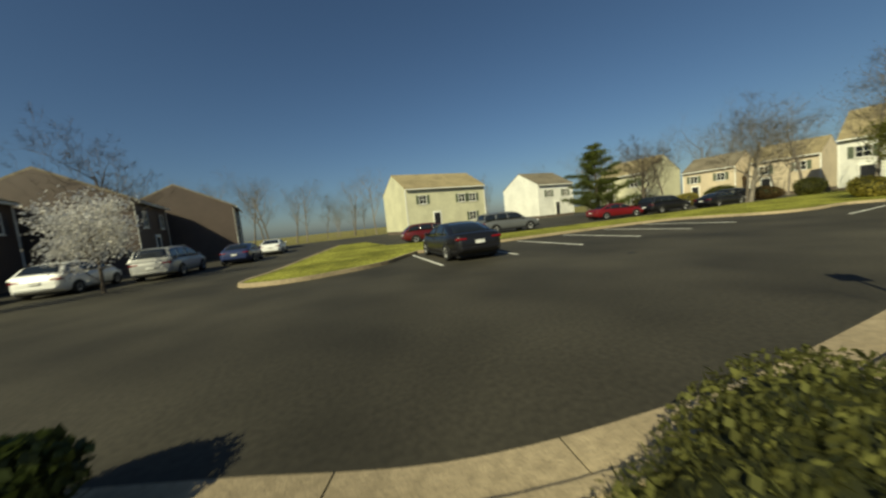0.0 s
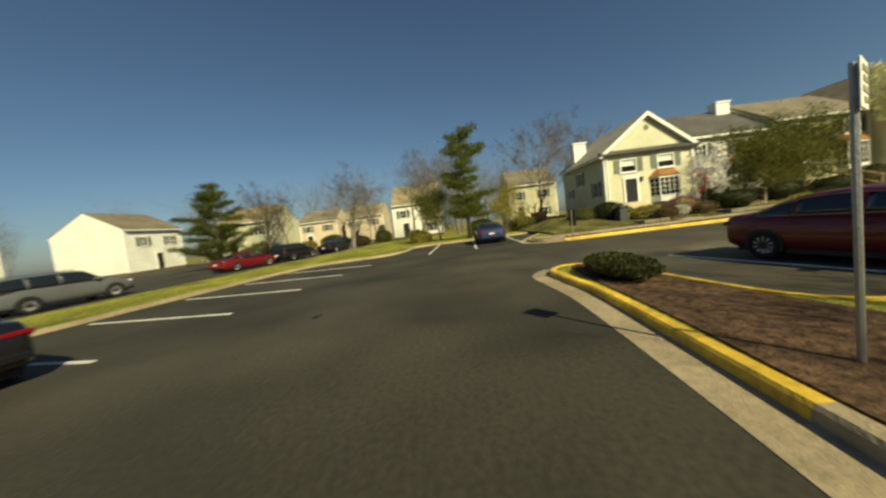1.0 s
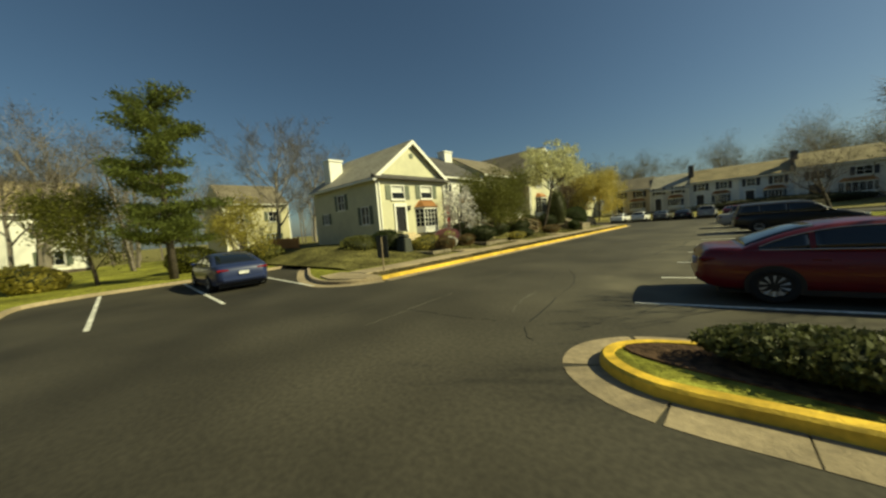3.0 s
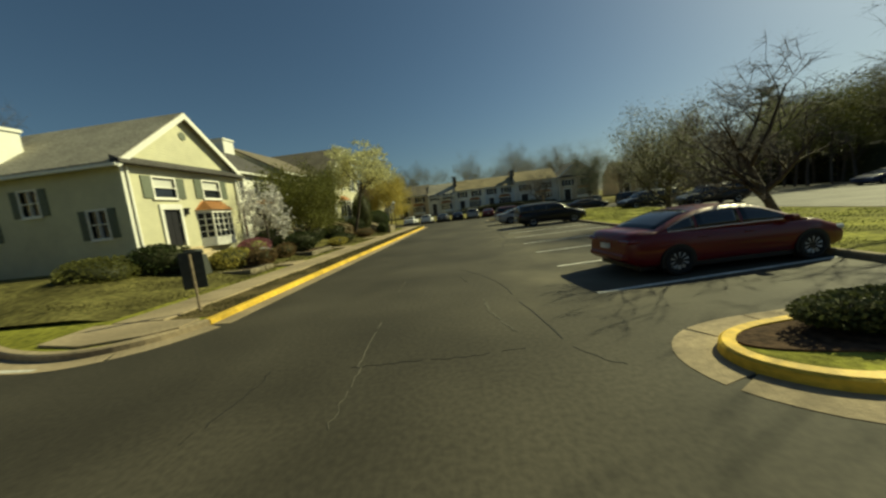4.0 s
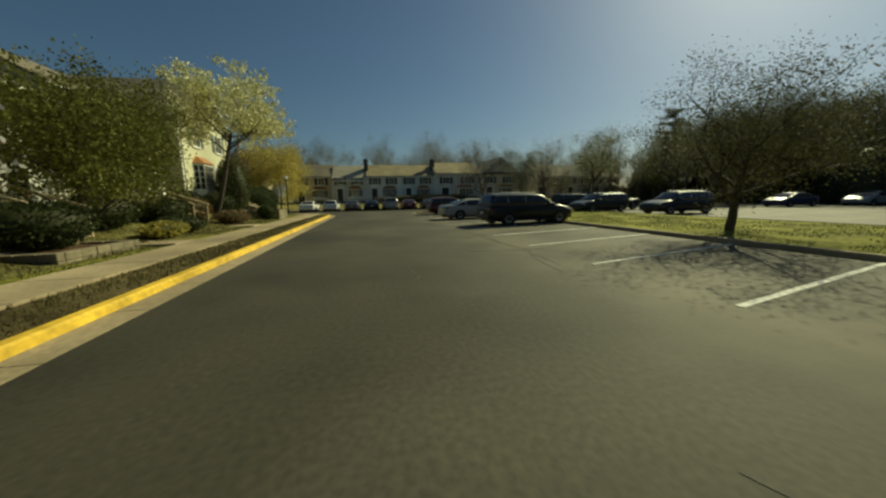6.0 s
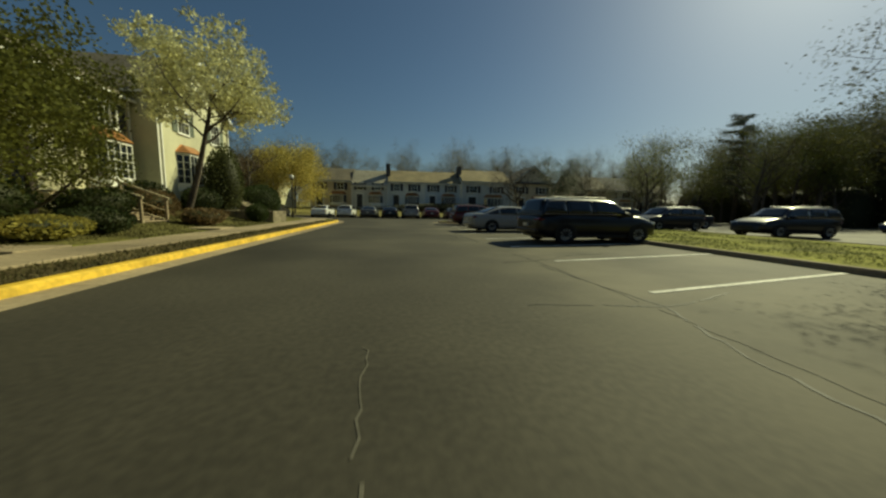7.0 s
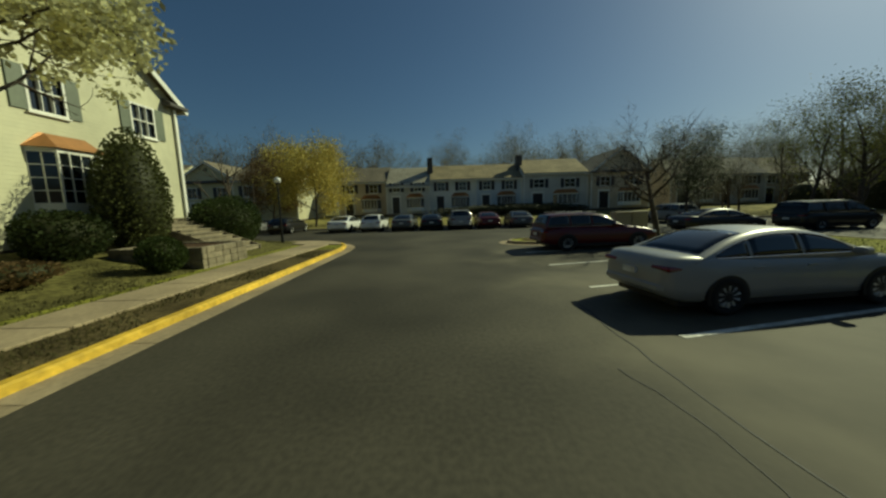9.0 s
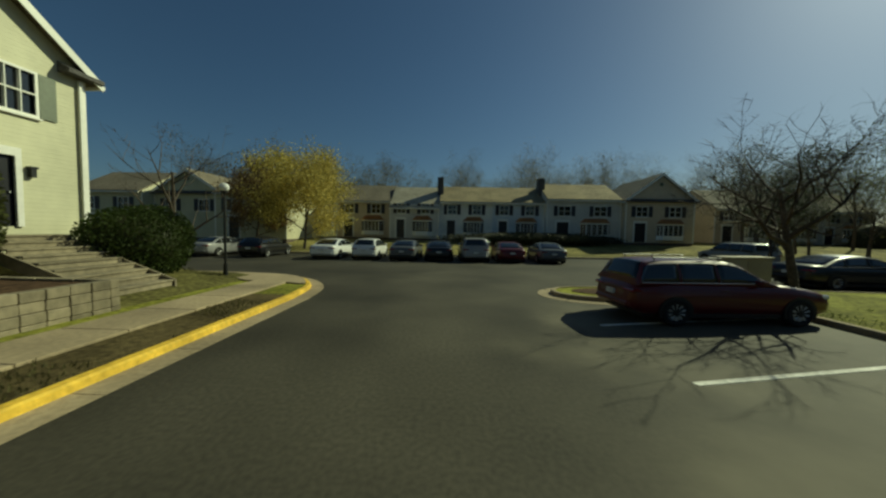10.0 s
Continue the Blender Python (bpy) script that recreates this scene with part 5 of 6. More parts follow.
def shrub(label, x, y, z, rx, ry, h, leaf="shrub", n=2600, size=0.06, seed=1, cone=0.0, name="shrub", lumps=7):
    """A clipped or loose shrub: leaves over an uneven mound, and stems within."""
    s = thing(name, label, "shrub", pose(x, y, z), "shrubs")
    rnd = random.Random(seed)
    lump = [(Vector((rnd.gauss(0, 1), rnd.gauss(0, 1), rnd.uniform(-0.2, 1))).normalized(), rnd.uniform(0.05, 0.22)) for _ in range(lumps)]

    def at(d, k):
        r = k * (0.86 + sum(a * max(0, d.dot(u)) ** 4 for u, a in lump))
        zz = h * (0.46 + 0.54 * d.z * r)
        taper = 1 - cone * max(0, zz / h)
        return Vector((rx * d.x * r * taper, ry * d.y * r * taper, max(zz, 0.02)))
    verts, faces = [], []
    for _ in range(n):
        d = Vector((rnd.gauss(0, 1), rnd.gauss(0, 1), rnd.gauss(0, 1))).normalized()
        p = at(d, rnd.uniform(0.82, 1.06))
        a = (Vector((rnd.gauss(0, 1), rnd.gauss(0, 1), rnd.gauss(0, 1))) + d * 0.8).normalized()
        b = a.orthogonal().normalized()
        q = size * rnd.uniform(0.6, 1.4)
        i = len(verts)
        verts += [p - a * q, p + b * q * 0.6, p + a * q, p - b * q * 0.6]
        faces.append((i, i + 1, i + 2, i + 3))
    lists_part("leaves", verts, faces, LEAF[leaf], s, "dense small leaves")
    # solid core, mostly dark: shade between the leaves put into its colour
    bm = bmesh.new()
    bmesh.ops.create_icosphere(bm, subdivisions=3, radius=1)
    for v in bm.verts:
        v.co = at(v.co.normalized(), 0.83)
    part("inner_core", bm, LEAF["dark"] if leaf not in ("white", "pink") else LEAF["shrub"], s, smooth=True)
    bm = bmesh.new()
    for k in range(5):
        a = k * 1.3
        rod(bm, (0.08 * math.cos(a), 0.08 * math.sin(a), -0.08), (rx * 0.4 * math.cos(a), ry * 0.4 * math.sin(a), h * 0.5), 0.02, 0.01, 5)
    part("stems", bm, BARK, s)
    return s


def conifer(label, x, y, z, height, radius, seed=1, whorls=11, leaf="pine", airy=0.5, bare=0.15, ragged=False):
    """A pine or spruce: a straight trunk, tiers of boughs, and tufts of needles along them."""
    t = thing("pine_tree", label, "tree", pose(x, y, z), "trees")
    rnd = random.Random(seed)
    bm = bmesh.new()
    rod(bm, (0, 0, -0.1), (0.1, 0.05, height * 0.97), 0.05 + height * 0.018, 0.03, 8)
    nv, nf = [], []
    for w in range(whorls):
        f = bare + (1 - bare) * w / (whorls - 1)
        zz = height * f
        r = radius * (0.95 - 0.5 * f) * rnd.uniform(0.45, 1.15) if ragged else radius * (1.06 - f) ** 0.75 * rnd.uniform(0.7, 1.15)
        for k in range(rnd.randint(4, 6)):
            a = k * 1.26 + w * 0.7 + rnd.uniform(-0.3, 0.3)
            rr = r * rnd.uniform(0.4, 1.2)
            e = Vector((math.cos(a) * rr, math.sin(a) * rr, zz + rr * rnd.uniform(0.0, 0.55)))
            s = Vector((0, 0, zz + rnd.uniform(-0.4, 0.4) * height * (1 - bare) / whorls))
            rod(bm, s, e, 0.05, 0.015, 5)
            tufts = max(3, int(rr * 6))
            for j in range(tufts):
                c = s.lerp(e, 0.25 + 0.78 * (j + rnd.random()) / tufts)
                for _ in range(40):
                    p = c + Vector((rnd.gauss(0, 1), rnd.gauss(0, 1), rnd.gauss(0, 0.5))) * 0.24
                    d = (Vector((rnd.gauss(0, 1), rnd.gauss(0, 1), rnd.gauss(0.5, 0.8)))).normalized()
                    u = d.orthogonal().normalized() * 0.036
                    i = len(nv)
                    q = rnd.uniform(0.18, 0.34)
                    nv += [p - u, p + u, p + d * q]
                    nf.append((i, i + 1, i + 2))
    part("trunk", bm, BARK, t, "straight trunk and boughs", smooth=True)
    lists_part("needles", nv, nf, LEAF[leaf], t, "tufts of needles")
    return t


# street side of the houses
tree("tall young tree with a leaning dark trunk and pale blossom", -25.1, 24.9, 0.4, 7.4, "blossom", per=30, spread=0.17, size=0.08, seed=11, lean=(0.36, -0.02), trunk_r=0.16, first=0.62, wide=1.25, limbs=10, low=4.6, reach=0.95, stout=0.62)
tree("green tree in fresh leaf before the townhouses", -25.2, 16.0, 0.35, 4.1, "spring", per=38, spread=0.30, size=0.058, seed=5, trunk_r=0.12, first=0.14, limbs=10, low=1.2, wide=1.1, reach=1.3)
tree("green tree in fresh leaf before the townhouses", -26.2, 19.6, 0.4, 4.5, "spring", per=38, spread=0.30, size=0.058, seed=8, trunk_r=0.12, first=0.14, limbs=10, low=1.4, wide=1.1, reach=1.25)
tree("small tree covered in white flowers by the end house", -25.6, 12.6, 0.45, 3.5, "white", per=6, spread=0.13, size=0.075, seed=3, trunk_r=0.08, first=0.25, limbs=7, low=1.0)
shrub("pink flowering azalea by the house steps", -25.5, 10.9, 0.4, 0.75, 0.9, 1.05, "pink", 2600, 0.045, 4)
shrub("round dark green shrub before the townhouse", -24.2, 13.4, 0.3, 0.9, 1.0, 1.25, "holly", 2600, 0.05, 6)
shrub("low dark shrub beside the steps", -25.6, 17.4, 0.5, 1.0, 1.3, 1.3, "holly", 2600, 0.05, 7)
shrub("low dark shrub beside the steps", -25.4, 20.8, 0.5, 0.9, 1.1, 1.1, "holly", 2200, 0.05, 9)
shrub("bronze shrub below the bay window", -25.8, 23.8, 0.5, 1.1, 1.2, 1.2, "bronze", 2600, 0.05, 10)
shrub("dark clipped shrub at the end house corner", -26.2, 6.4, 0.3, 0.9, 1.0, 1.5, "holly", 2800, 0.05, 12)
shrub("sunlit yellow-green shrub at the end house corner", -27.0, 4.9, 0.3, 1.0, 1.1, 1.25, "shrub", 2600, 0.05, 13)
shrub("yellowish low shrub beside the walk", -24.6, 7.9, 0.3, 0.7, 0.9, 0.9, "yellow", 1800, 0.045, 14)
shrub("tall dark rounded evergreen before the corner house", -26.0, 30.5, 0.5, 1.2, 1.25, 4.0, "juniper", 6500, 0.055, 15, cone=0.08)
shrub("round dark shrub before the corner house", -26.2, 28.3, 0.5, 0.95, 1.05, 1.6, "holly", 3600, 0.055, 16)
shrub("large loose dark shrub by the street corner", -25.5, 34.7, 0.2, 1.5, 1.4, 2.5, "laurel", 12000, 0.045, 18, lumps=5)
shrub("dark rounded shrub before the stone retaining wall", -23.2, 28.2, 0.2, 0.6, 0.6, 0.95, "laurel", 3600, 0.04, 90)
shrub("reddish low shrub on the lawn edge", -24.6, 25.6, 0.35, 0.9, 0.8, 0.6, "bronze", 1600, 0.045, 19)
tree("small bare tree beside the corner house", -28.4, 38.9, 0.1, 5.6, None, seed=21, lean=(0.2, 0), trunk_r=0.13, first=0.22, levels=2, limbs=6, wide=0.75, reach=1.3, stout=0.7, twigs=3, twig_length=0.4)
tree("yellow tree in flower across the street", -28.2, 52.6, 0.3, 6.6, "gold", per=48, spread=0.55, size=0.09, seed=23, trunk_r=0.13, first=0.2, limbs=11, low=0.6, reach=1.15)
tree("brownish budding tree across the street", -33.0, 53.4, 0.3, 6.2, "bronze", per=30, spread=0.34, size=0.09, seed=24, trunk_r=0.13, first=0.2, limbs=9, low=0.9)
shrub("clipped dark hedge before the far townhouses", -6.0, 57.0, 0.7, 8.0, 0.9, 1.3, "dark", 6000, 0.09, 25, lumps=14)

shrub("small bronze shrub among the stones", -24.0, 11.2, 0.25, 0.6, 0.7, 0.75, "bronze", 1500, 0.04, 80)
shrub("small white flowering shrub beside the walk", -24.4, 10.1, 0.28, 0.5, 0.5, 0.7, "white", 1200, 0.04, 81)
shrub("tan dried ornamental grass by the steps", -23.6, 8.6, 0.2, 0.7, 0.6, 0.8, "bronze", 1800, 0.05, 82)
shrub("low yellow shrub along the pavement bed", -23.5, 16.9, 0.22, 0.6, 0.9, 0.6, "yellow", 1500, 0.045, 83)
shrub("dark low shrub along the pavement bed", -23.7, 18.6, 0.22, 0.7, 0.8, 0.8, "holly", 1800, 0.045, 84)
shrub("bronze low shrub along the pavement bed", -23.6, 23.6, 0.22, 0.7, 0.9, 0.7, "bronze", 1800, 0.045, 85)
shrub("dark shrub below the set-back houses", -26.4, 24.2, 0.55, 1.0, 1.1, 1.5, "holly", 2600, 0.05, 86)
shrub("round dark shrub beside the door steps", -26.6, 14.2, 0.5, 0.8, 0.8, 1.4, "holly", 2200, 0.05, 87)
tree("small tree in white flower by the dark houses", 5.2, -19.6, 0.0, 3.4, "white", per=12, spread=0.22, size=0.06, seed=88, trunk_r=0.08, first=0.2, limbs=8, low=0.6)
tree("small tree in white flower by the dark houses", 8.8, -17.4, 0.0, 3.0, "white", per=12, spread=0.22, size=0.06, seed=89, trunk_r=0.08, first=0.2, limbs=8, low=0.6)

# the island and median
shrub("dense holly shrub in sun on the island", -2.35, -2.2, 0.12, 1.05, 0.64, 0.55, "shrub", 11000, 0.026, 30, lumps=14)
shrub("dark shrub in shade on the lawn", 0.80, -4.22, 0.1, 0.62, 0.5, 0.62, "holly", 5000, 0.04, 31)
shrub("low spreading juniper on the mulch bed", -9.75, -1.5, 0.12, 1.0, 0.42, 0.44, "juniper", 6500, 0.036, 32, lumps=12)
tree("bare young tree on the median near the red car", -5.2, 4.8, 0.1, 3.6, None, seed=41, lean=(-0.6, 0.1), trunk_r=0.16, first=0.4, limbs=11, wide=1.0, reach=1.35, twigs=8, twig_length=0.4, stout=0.66)
tree("tall bare tree on the lawn behind the red car", 1.4, 5.6, 0.1, 7.6, None, seed=48, trunk_r=0.24, first=0.3, limbs=11, reach=1.1, twigs=6, twig_length=0.6, stout=0.62)
tree("budding tree on the grassy median", -4.2, 12.4, 0.1, 3.9, "thicket", per=40, spread=0.28, size=0.045, seed=42, lean=(0.0, 0), trunk_r=0.16, first=0.28, limbs=12, wide=1.1, reach=1.5, stout=0.6)
tree("bare spreading tree near the median tip", -5.2, 33.8, 0.1, 4.2, None, seed=43, lean=(-0.16, -0.12), trunk_r=0.15, first=0.45, limbs=9, wide=1.05, reach=1.4, twigs=3, twig_length=0.42, stout=0.64)
tree("budding tree at the far side of the car park", 10.5, 39.0, 0.0, 6.6, "spring", per=16, spread=0.34, size=0.07, seed=44, trunk_r=0.18, limbs=10, first=0.2, reach=1.2)
tree("budding tree by the woods", 16.0, 33.0, 0.0, 7.5, "haze", per=5, spread=0.3, size=0.07, seed=45, trunk_r=0.16, limbs=8)
tree("budding tree by the woods", 14.0, 45.0, 0.0, 8.5, "spring", per=4, spread=0.3, size=0.08, seed=46, trunk_r=0.16, limbs=8)
conifer("tall dark pine standing over the woods", 27.5, 44.5, 0.0, 13.0, 3.4, 47, whorls=11, leaf="holly", ragged=True, bare=0.3)
# west side
conifer("open-crowned pine behind the western bays", -31.4, -3.0, 0.1, 8.4, 3.7, 51, whorls=10, leaf="pine", ragged=True, bare=0.22)
conifer("broad spruce beside the western car park", -34.4, -27.1, 0.0, 7.8, 4.0, 52, whorls=12, leaf="pine", bare=0.06)
tree("bare tree with pale limbs before the cream house", -44.3, -7.8, 0.1, 8.2, None, seed=53, trunk_r=0.24, first=0.25, limbs=12, bark=BARK_PALE, wide=0.85, reach=1.1, twigs=8, twig_length=0.8)
tree("bare tree beyond the western lawn", -43.1, -26.8, 0.1, 6.6, None, seed=54, trunk_r=0.24, first=0.28, limbs=13, bark=BARK, reach=1.2, twigs=8, twig_length=0.7)
tree("bare tree beyond the western lawn", -45.1, -17.2, 0.0, 7.6, None, seed=55, trunk_r=0.24, first=0.28, limbs=13, bark=BARK_PALE, reach=1.2, twigs=8, twig_length=0.8)
tree("bare tree behind the end house", -42.0, 6.2, 0.2, 9.5, None, twigs=8, twig_length=0.8, seed=56, trunk_r=0.22, first=0.3, limbs=12, bark=BARK_PALE, reach=1.15, wide=0.75)
tree("bare tree behind the end house", -45.5, 11.5, 0.2, 10.0, None, twigs=8, twig_length=0.8, seed=57, trunk_r=0.22, first=0.3, limbs=12, bark=BARK_PALE, reach=1.15, wide=0.75)
tree("budding green tree beside the pine", -33.8, -5.6, 0.1, 4.2, "spring", per=16, spread=0.28, size=0.07, seed=58, trunk_r=0.1, first=0.2, limbs=8, low=0.5)
tree("golden-green tree beside the pine", -33.0, 0.4, 0.1, 3.4, "yellow", per=14, spread=0.26, size=0.06, seed=59, trunk_r=0.08, first=0.2, limbs=7, low=0.4)
tree("bare tree over the southern houses", 9.0, -34.0, 0.0, 9.0, None, seed=60, trunk_r=0.2, limbs=9)
tree("bare tree over the southern houses", 15.5, -27.0, 0.0, 9.0, None, seed=61, trunk_r=0.2, limbs=9)


for i, (x, y, r, h, k) in enumerate(((-47.5, -29.5, 1.5, 2.0, "shrub"), (-48.0, -24.4, 1.3, 1.7, "yellow"), (-49.0, -21.2, 1.6, 2.2, "spring"), (-50.0, -17.6, 1.4, 1.5, "bronze"), (-50.5, -14.4, 1.2, 1.9, "shrub"), (-34.6, -7.6, 1.1, 1.3, "yellow"), (-35.2, -1.6, 1.4, 1.7, "spring"), (-34.2, 2.2, 1.2, 1.5, "shrub"))):
    shrub("loose yellow-green shrub beyond the western lawn", x, y, 0.0, r, r, h, k, 2200, 0.09, 200 + i)


# woods behind the houses and beside the car park: crowds nobody could count
def woods(label, spots, height, seed, leaf=None, per=3, twig=FAR_TWIG, size=0.14, first=0.35):
    kinds = [limb_mesh(seed + k, height, (0, 0), 0.16, first, 0.7, 3, 8 if first > 0.3 else 10, 4) for k in range(4)]
    rnd = random.Random(seed)
    av, af, lv, lf = [], [], [], []
    for x, y, z in spots:
        v, f, tips = kinds[rnd.randrange(4)]
        m = pose(x, y, z, rz=rnd.uniform(0, 360)) @ Matrix.Scale(rnd.uniform(0.75, 1.25), 4)
        o = len(av)
        av += [m @ p for p in v]
        af += [tuple(i + o for i in q) for q in f]
        if leaf:
            a, b = leaf_cloud(rnd, [m @ p for p in tips[::2]], per, 0.45, size)
            o = len(lv)
            lv += a
            lf += [tuple(i + o for i in q) for q in b]
    w = tagged(lists_part("woods", av, af, twig), label, "woods", kind="stuff")
    if leaf:
        lists_part("foliage", lv, lf, LEAF[leaf], w, "budding foliage")
    return w


rnd = random.Random(77)
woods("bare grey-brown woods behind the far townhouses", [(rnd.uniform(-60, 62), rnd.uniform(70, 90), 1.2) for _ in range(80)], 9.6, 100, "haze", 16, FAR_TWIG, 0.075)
woods("dark budding woods beside the further car park", [(rnd.uniform(34, 52), rnd.uniform(-4, 62), 0) for _ in range(52)], 10.5, 110, "thicket", 22, TWIG, 0.13, 0.1)
woods("budding trees along the car park edge", [(rnd.uniform(20, 33), rnd.uniform(34, 58), 0) for _ in range(18)], 8.0, 120, "spring", 24, TWIG, 0.09)
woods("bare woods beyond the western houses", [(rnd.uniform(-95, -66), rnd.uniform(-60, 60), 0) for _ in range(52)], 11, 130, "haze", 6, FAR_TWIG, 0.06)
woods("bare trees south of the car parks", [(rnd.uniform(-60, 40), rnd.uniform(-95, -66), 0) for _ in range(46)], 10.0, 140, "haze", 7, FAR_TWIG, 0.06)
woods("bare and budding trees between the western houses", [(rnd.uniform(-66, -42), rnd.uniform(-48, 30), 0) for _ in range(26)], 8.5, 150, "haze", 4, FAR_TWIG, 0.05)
woods("dark trees between car park and far houses", [(rnd.uniform(11, 30), rnd.uniform(52, 58), 0.2) for _ in range(9)], 5.0, 160, "haze", 10, TWIG, 0.06)
tree("dark budding tree beside the cross street", 3.0, 43.2, 0.0, 6.0, "holly", per=44, spread=0.30, size=0.055, seed=71, trunk_r=0.12, first=0.2, limbs=8, low=0.8)
bm = bmesh.new()
for k in range(80):
    x, y = rnd.uniform(32, 38) + 6 * (k // 40), -12 + (k % 40) * 1.95
    bmesh.ops.create_icosphere(bm, subdivisions=2, radius=1, matrix=pose(x, y, rnd.uniform(0.6, 1.2)) @ Matrix.Diagonal((rnd.uniform(1.6, 2.6), rnd.uniform(1.6, 2.6), rnd.uniform(1.6, 3.4), 1)))
for v in bm.verts:
    v.co += v.co.normalized() * 0.5 * noise.noise(v.co * 0.9)
centres = [Vector((v.co.x, v.co.y, v.co.z * 1.7)) for v in bm.verts if v.co.z > 0]
for v in bm.verts:
    v.co.z = v.co.z * 1.35 - 0.1
# dark solid mounds: shade inside the thicket put into their colour
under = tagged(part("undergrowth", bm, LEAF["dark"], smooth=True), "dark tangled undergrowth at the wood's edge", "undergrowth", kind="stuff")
a, b = leaf_cloud(rnd, centres, 16, 0.75, 0.14)
lists_part("foliage", a, b, LEAF["thicket"], under, "tangled twiggy foliage")

# ---- small things along the street ----
sign = thing("road_sign", "pale rectangular notice on a steel post", "sign", pose(-5.6, -1.75, 0.12, rz=124))
bm = bmesh.new()
rod(bm, (0, 0, -0.1), (0, 0, 2.2), 0.025, sides=8)
part("post", bm, METAL, sign, "thin steel post")
face = part("sign_plate", boxed(-0.16, 0.16, -0.05, -0.035, 1.86, 2.2), SIGN_FACE, sign, "pale painted sign plate", bevel=0.006)
for i, (w, z) in enumerate(((0.13, 2.13), (0.10, 2.06), (0.13, 1.99), (0.08, 1.92))):
    part("lettering_bar", boxed(-w, w, -0.056, -0.048, z - 0.02, z + 0.02), SIGN_INK, face)

sign = thing("road_sign", "dark weathered notice on a short post beside the pavement", "sign", pose(-20.55, 1.75, 0.11, rz=205))
bm = bmesh.new()
rod(bm, (0, 0, -0.1), (0, 0, 1.35), 0.03, sides=8)
part("post", bm, WOOD, sign)
part("sign_plate", boxed(-0.24, 0.24, -0.05, -0.03, 0.55, 1.4), CANVAS, sign, "dark sign plate seen in shade", bevel=0.006)

lamp = thing("street_lamp", "slim black lamp post with a frosted globe", "street lamp", pose(-23.6, 36.0, 0.14))
bm = bmesh.new()
rod(bm, (0, 0, -0.05), (0, 0, 0.5), 0.09, 0.07, 10), rod(bm, (0, 0, 0.5), (0, 0, 3.1), 0.05, 0.04, 10)
part("post", bm, BLACK_METAL, lamp, "black metal post")
bm = bmesh.new()
rod(bm, (0, 0, 3.08), (0, 0, 3.18), 0.10, 0.12, 12)
part("collar", bm, BLACK_METAL, lamp)
bm = bmesh.new()
bmesh.ops.create_uvsphere(bm, u_segments=16, v_segments=10, radius=0.17, matrix=pose(0, 0, 3.3))
part("globe", bm, GLOBE, lamp, "frosted white globe", smooth=True)


MAILBOX = material("beige_mailbox_paint", (0.36, 0.31, 0.22), 0.5, metal=0.1, grain=0.08, scale=5, patch=0.15, bump=0.05)


def mailbox_cluster(x, y, turn):
    """A pedestal cabinet of locked mailboxes, its plain back to the bays."""
    t = thing("mailbox_cluster", "beige metal mailbox cabinet on a pedestal by the cross street", "mailbox", pose(x, y, 0.11, rz=turn), "mailbox cabinets")
    part("base_slab", boxed(-0.35, 0.35, -0.35, 0.35, -0.1, 0.03), CONCRETE, t, "small concrete base", bevel=0.01)
    part("pedestal", boxed(-0.14, 0.14, -0.14, 0.14, 0.03, 0.48), MAILBOX, t, bevel=0.015)
    part("cabinet", boxed(-0.39, 0.39, -0.23, 0.23, 0.48, 1.20), MAILBOX, t, bevel=0.02)
    part("hood", boxed(-0.42, 0.42, -0.27, 0.25, 1.20, 1.26), MAILBOX, t, "overhanging top", bevel=0.015)
    for i in range(2):
        for k in range(4):
            part("mailbox_door", boxed(-0.36 + 0.37 * i, -0.01 + 0.37 * i, 0.228, 0.242, 0.50 + 0.17 * k, 0.655 + 0.17 * k), METAL, t, "small metal mailbox door", bevel=0.004)


mailbox_cluster(-6.6, 34.5, 2)
mailbox_cluster(-5.72, 34.65, 3)
for x, y, r, sd in ((-24.45, 24.75, 0.16, 1), (-24.2, 24.5, 0.12, 2), (-24.35, 25.15, 0.13, 3)):
    bm = bmesh.new()
    bmesh.ops.create_icosphere(bm, subdivisions=2, radius=r)
    for v in bm.verts:
        v.co *= 1 + 0.35 * noise.noise(v.co * 7 + Vector((sd, 0, 0)))
        v.co.z *= 0.7
    ob = tagged(part("rock", bm, STONE), "pale rough rock at the foot of the blossoming tree", "rock", "rocks")
    ob.matrix_basis = pose(x, y, 0.33 + r * 0.35)


def planter(label, x0, x1, y0, y1, z0, z1, courses=5):
    """A low retaining box of stacked stone blocks."""
    w = thing("retaining_wall", label, "retaining wall", pose(0, 0, 0), "retaining walls")
    part("fill", boxed(x0 + 0.16, x1 - 0.16, y0 + 0.16, y1 - 0.16, z0 - 0.2, z1 - 0.06), MULCH, w, "dark soil fill")
    hgt = (z1 - z0 + 0.15) / courses
    rnd = random.Random(int(x0 * 7 + y0 * 3))
    for c in range(courses):
        za = z0 - 0.15 + c * hgt
        for horizontal, fixed, a, b in ((True, y0, x0, x1), (True, y1 - 0.2, x0, x1), (False, x0, y0 + 0.2, y1 - 0.2), (False, x1 - 0.2, y0 + 0.2, y1 - 0.2)):
            n = max(1, round((b - a) / 0.42))
            for i in range(n):
                p, q = a + (b - a) * i / n + 0.006, a + (b - a) * (i + 1) / n - 0.006
                j = rnd.uniform(-0.012, 0.012)
                bx = (p, q, fixed + j, fixed + 0.2 + j) if horizontal else (fixed + j, fixed + 0.2 + j, p, q)
                part("stone_block", boxed(*bx, za + 0.004, za + hgt - 0.004), STONE, w, bevel=0.012)
    return w


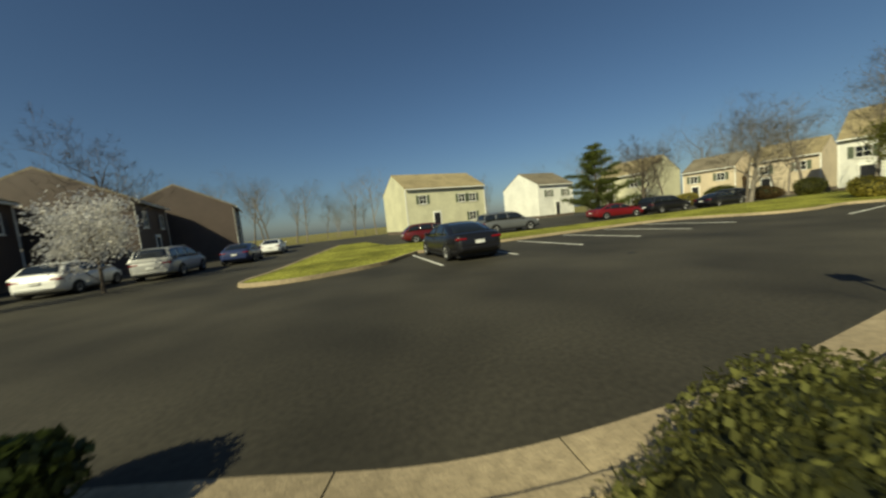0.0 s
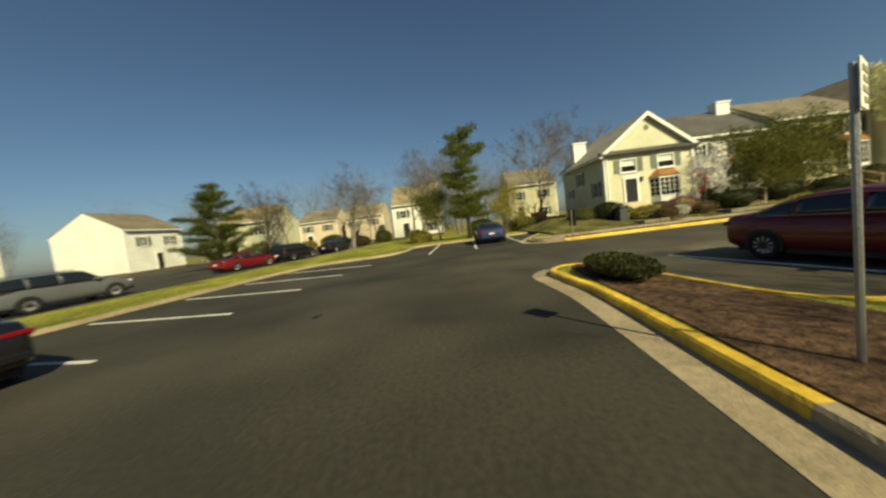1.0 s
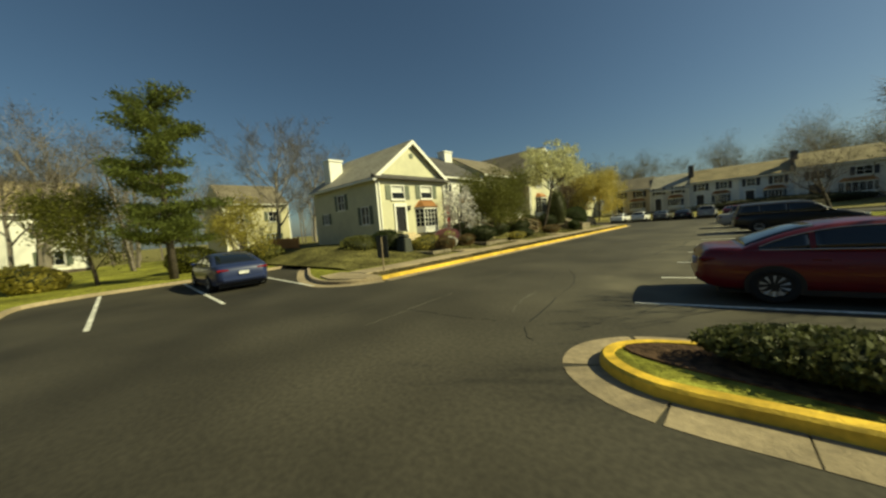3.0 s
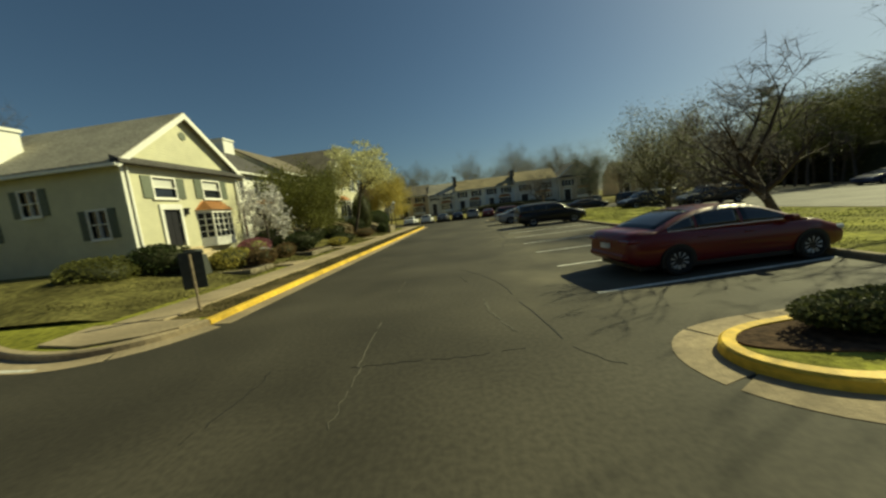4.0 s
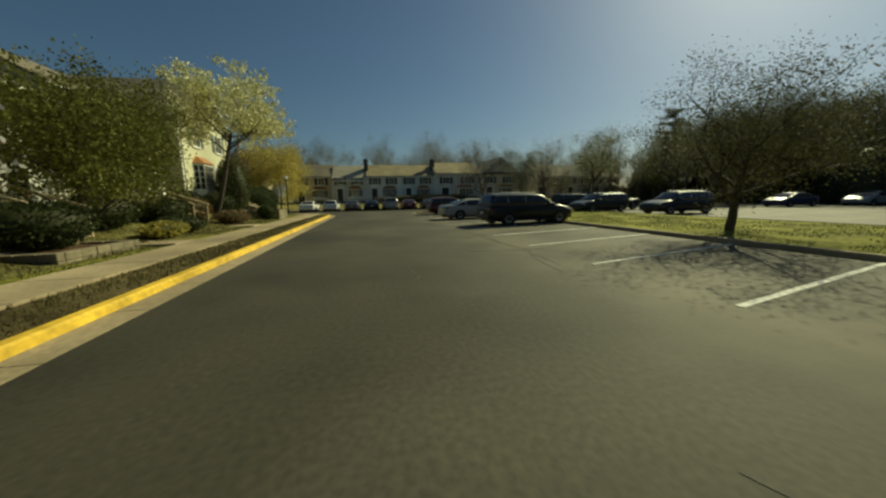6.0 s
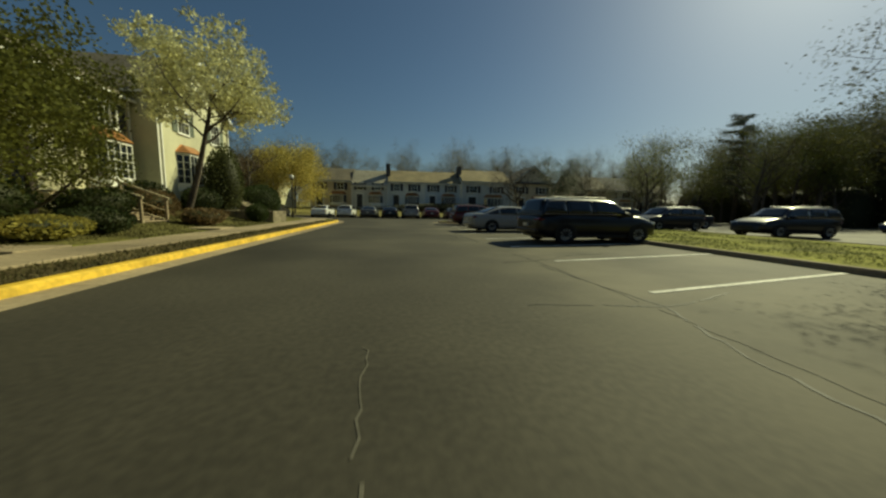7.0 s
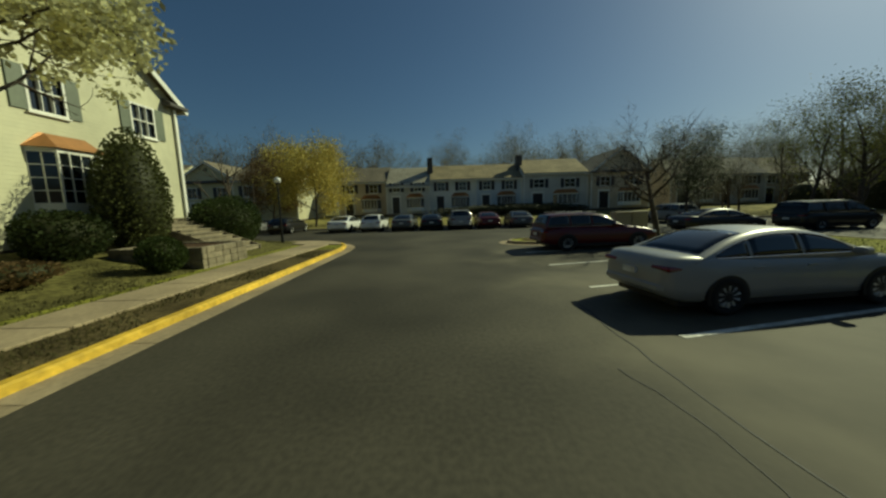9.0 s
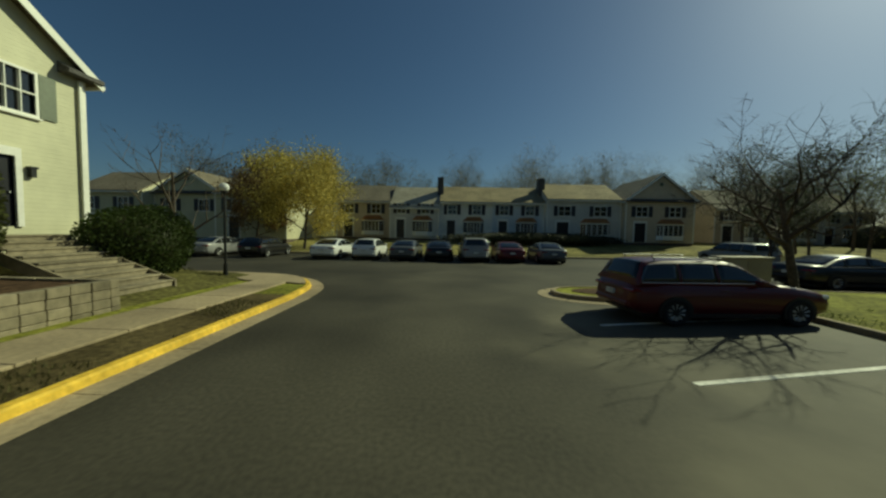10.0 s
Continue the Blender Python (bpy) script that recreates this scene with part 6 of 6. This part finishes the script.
planter("pale stone retaining wall beside the corner house steps", -25.6, -22.62, 28.9, 31.2, 0.15, 0.80, 4)
planter("low pale stone edging round a planting bed", -24.4, -22.9, 12.0, 14.6, 0.15, 0.38, 2)
planter("low pale stone edging by the end house walk", -24.6, -22.9, 6.9, 8.4, 0.15, 0.34, 2)

grill = thing("covered_grill", "dark covered barbecue grill on the house bank", "grill", pose(-24.9, 6.6, 0.3))
bm = bmesh.new()
prism(bm, [(x * 0.42, y * 0.32, 0.0) for x, y in ((-1, -1), (1, -1), (1, 1), (-1, 1))], [(x * 0.36, y * 0.26, 0.85) for x, y in ((-1, -1), (1, -1), (1, 1), (-1, 1))])
part("cover", bm, CANVAS, grill, "dark fabric cover", bevel=0.05)
part("lid", boxed(-0.32, 0.32, -0.22, 0.22, 0.82, 1.08), CANVAS, grill, bevel=0.09)

# timber fence behind the western bays
fence = thing("timber_fence", "orange-brown timber board fence beside the end house", "fence", pose(-33.4, 4.2, 0.12))
for i in range(18):
    part("board", boxed(-i * 0.3 - 0.28, -i * 0.3, -0.012, 0.012, 0.05, 1.5 + 0.02 * (i % 3)), FENCE_WOOD, fence, bevel=0.004)
for i in range(4):
    part("post", boxed(-i * 1.75 - 0.1, -i * 1.75, 0.015, 0.11, 0.0, 1.6), FENCE_WOOD, fence)
for z in (0.4, 1.2):
    part("rail", boxed(-5.4, 0, 0.015, 0.06, z, z + 0.09), FENCE_WOOD, fence)


def turf(label, regions, n, seed, colour):
    """Short uneven grass blades scattered over strips of lawn; each strip has its height at both edges."""
    rnd = random.Random(seed)
    verts, faces = [], []
    area = [(x1 - x0) * (y1 - y0) for x0, x1, y0, y1, za, zb in regions]
    for (x0, x1, y0, y1, za, zb), a in zip(regions, area):
        for _ in range(int(n * a / sum(area))):
            x, y = rnd.uniform(x0, x1), rnd.uniform(y0, y1)
            if noise.noise(Vector((x, y, seed)) * 0.7) < -0.18:
                continue
            z = za + (zb - za) * (x - x0) / (x1 - x0) - 0.01
            d = rnd.uniform(0, 6.28)
            u = Vector((math.cos(d), math.sin(d), 0)) * rnd.uniform(0.008, 0.016)
            tip = Vector((rnd.gauss(0, 0.025), rnd.gauss(0, 0.025), rnd.uniform(0.035, 0.095)))
            p = Vector((x, y, z))
            i = len(verts)
            verts += [p - u, p + u, p + tip]
            faces.append((i, i + 1, i + 2))
    return tagged(lists_part("grass", verts, faces, colour), label, "grass", kind="stuff")


BLADE = leafy("grass_blades", (0.10, 0.115, 0.032), 0.5, 0.7, 0.3)
# brown for the verge; the darkness also carries the house bank's shade
DRY_SHADED_BLADE = leafy("dry_shaded_blades", (0.085, 0.078, 0.028), 0.5, 0.7, 0.3)
turf("short uneven grass of the kerbside verge", [(-20.86, -19.86, 1.4, 33.1, 0.115, 0.115)], 9000, 5, DRY_SHADED_BLADE)
turf("short uneven grass of the house bank", [(-23.6, -22.15, 2.0, 28.4, 0.22, 0.11), (-25.4, -23.6, 2.0, 36.0, 0.5, 0.22)], 16000, 6, DRY_SHADED_BLADE)
turf("short uneven grass of the median", [(-6.4, 1.2, 2.5, 33.0, 0.11, 0.11)], 22000, 7, BLADE)
turf("short uneven grass near the island", [(-4.0, 2.0, -2.4, 1.5, 0.11, 0.11)], 9000, 8, BLADE)
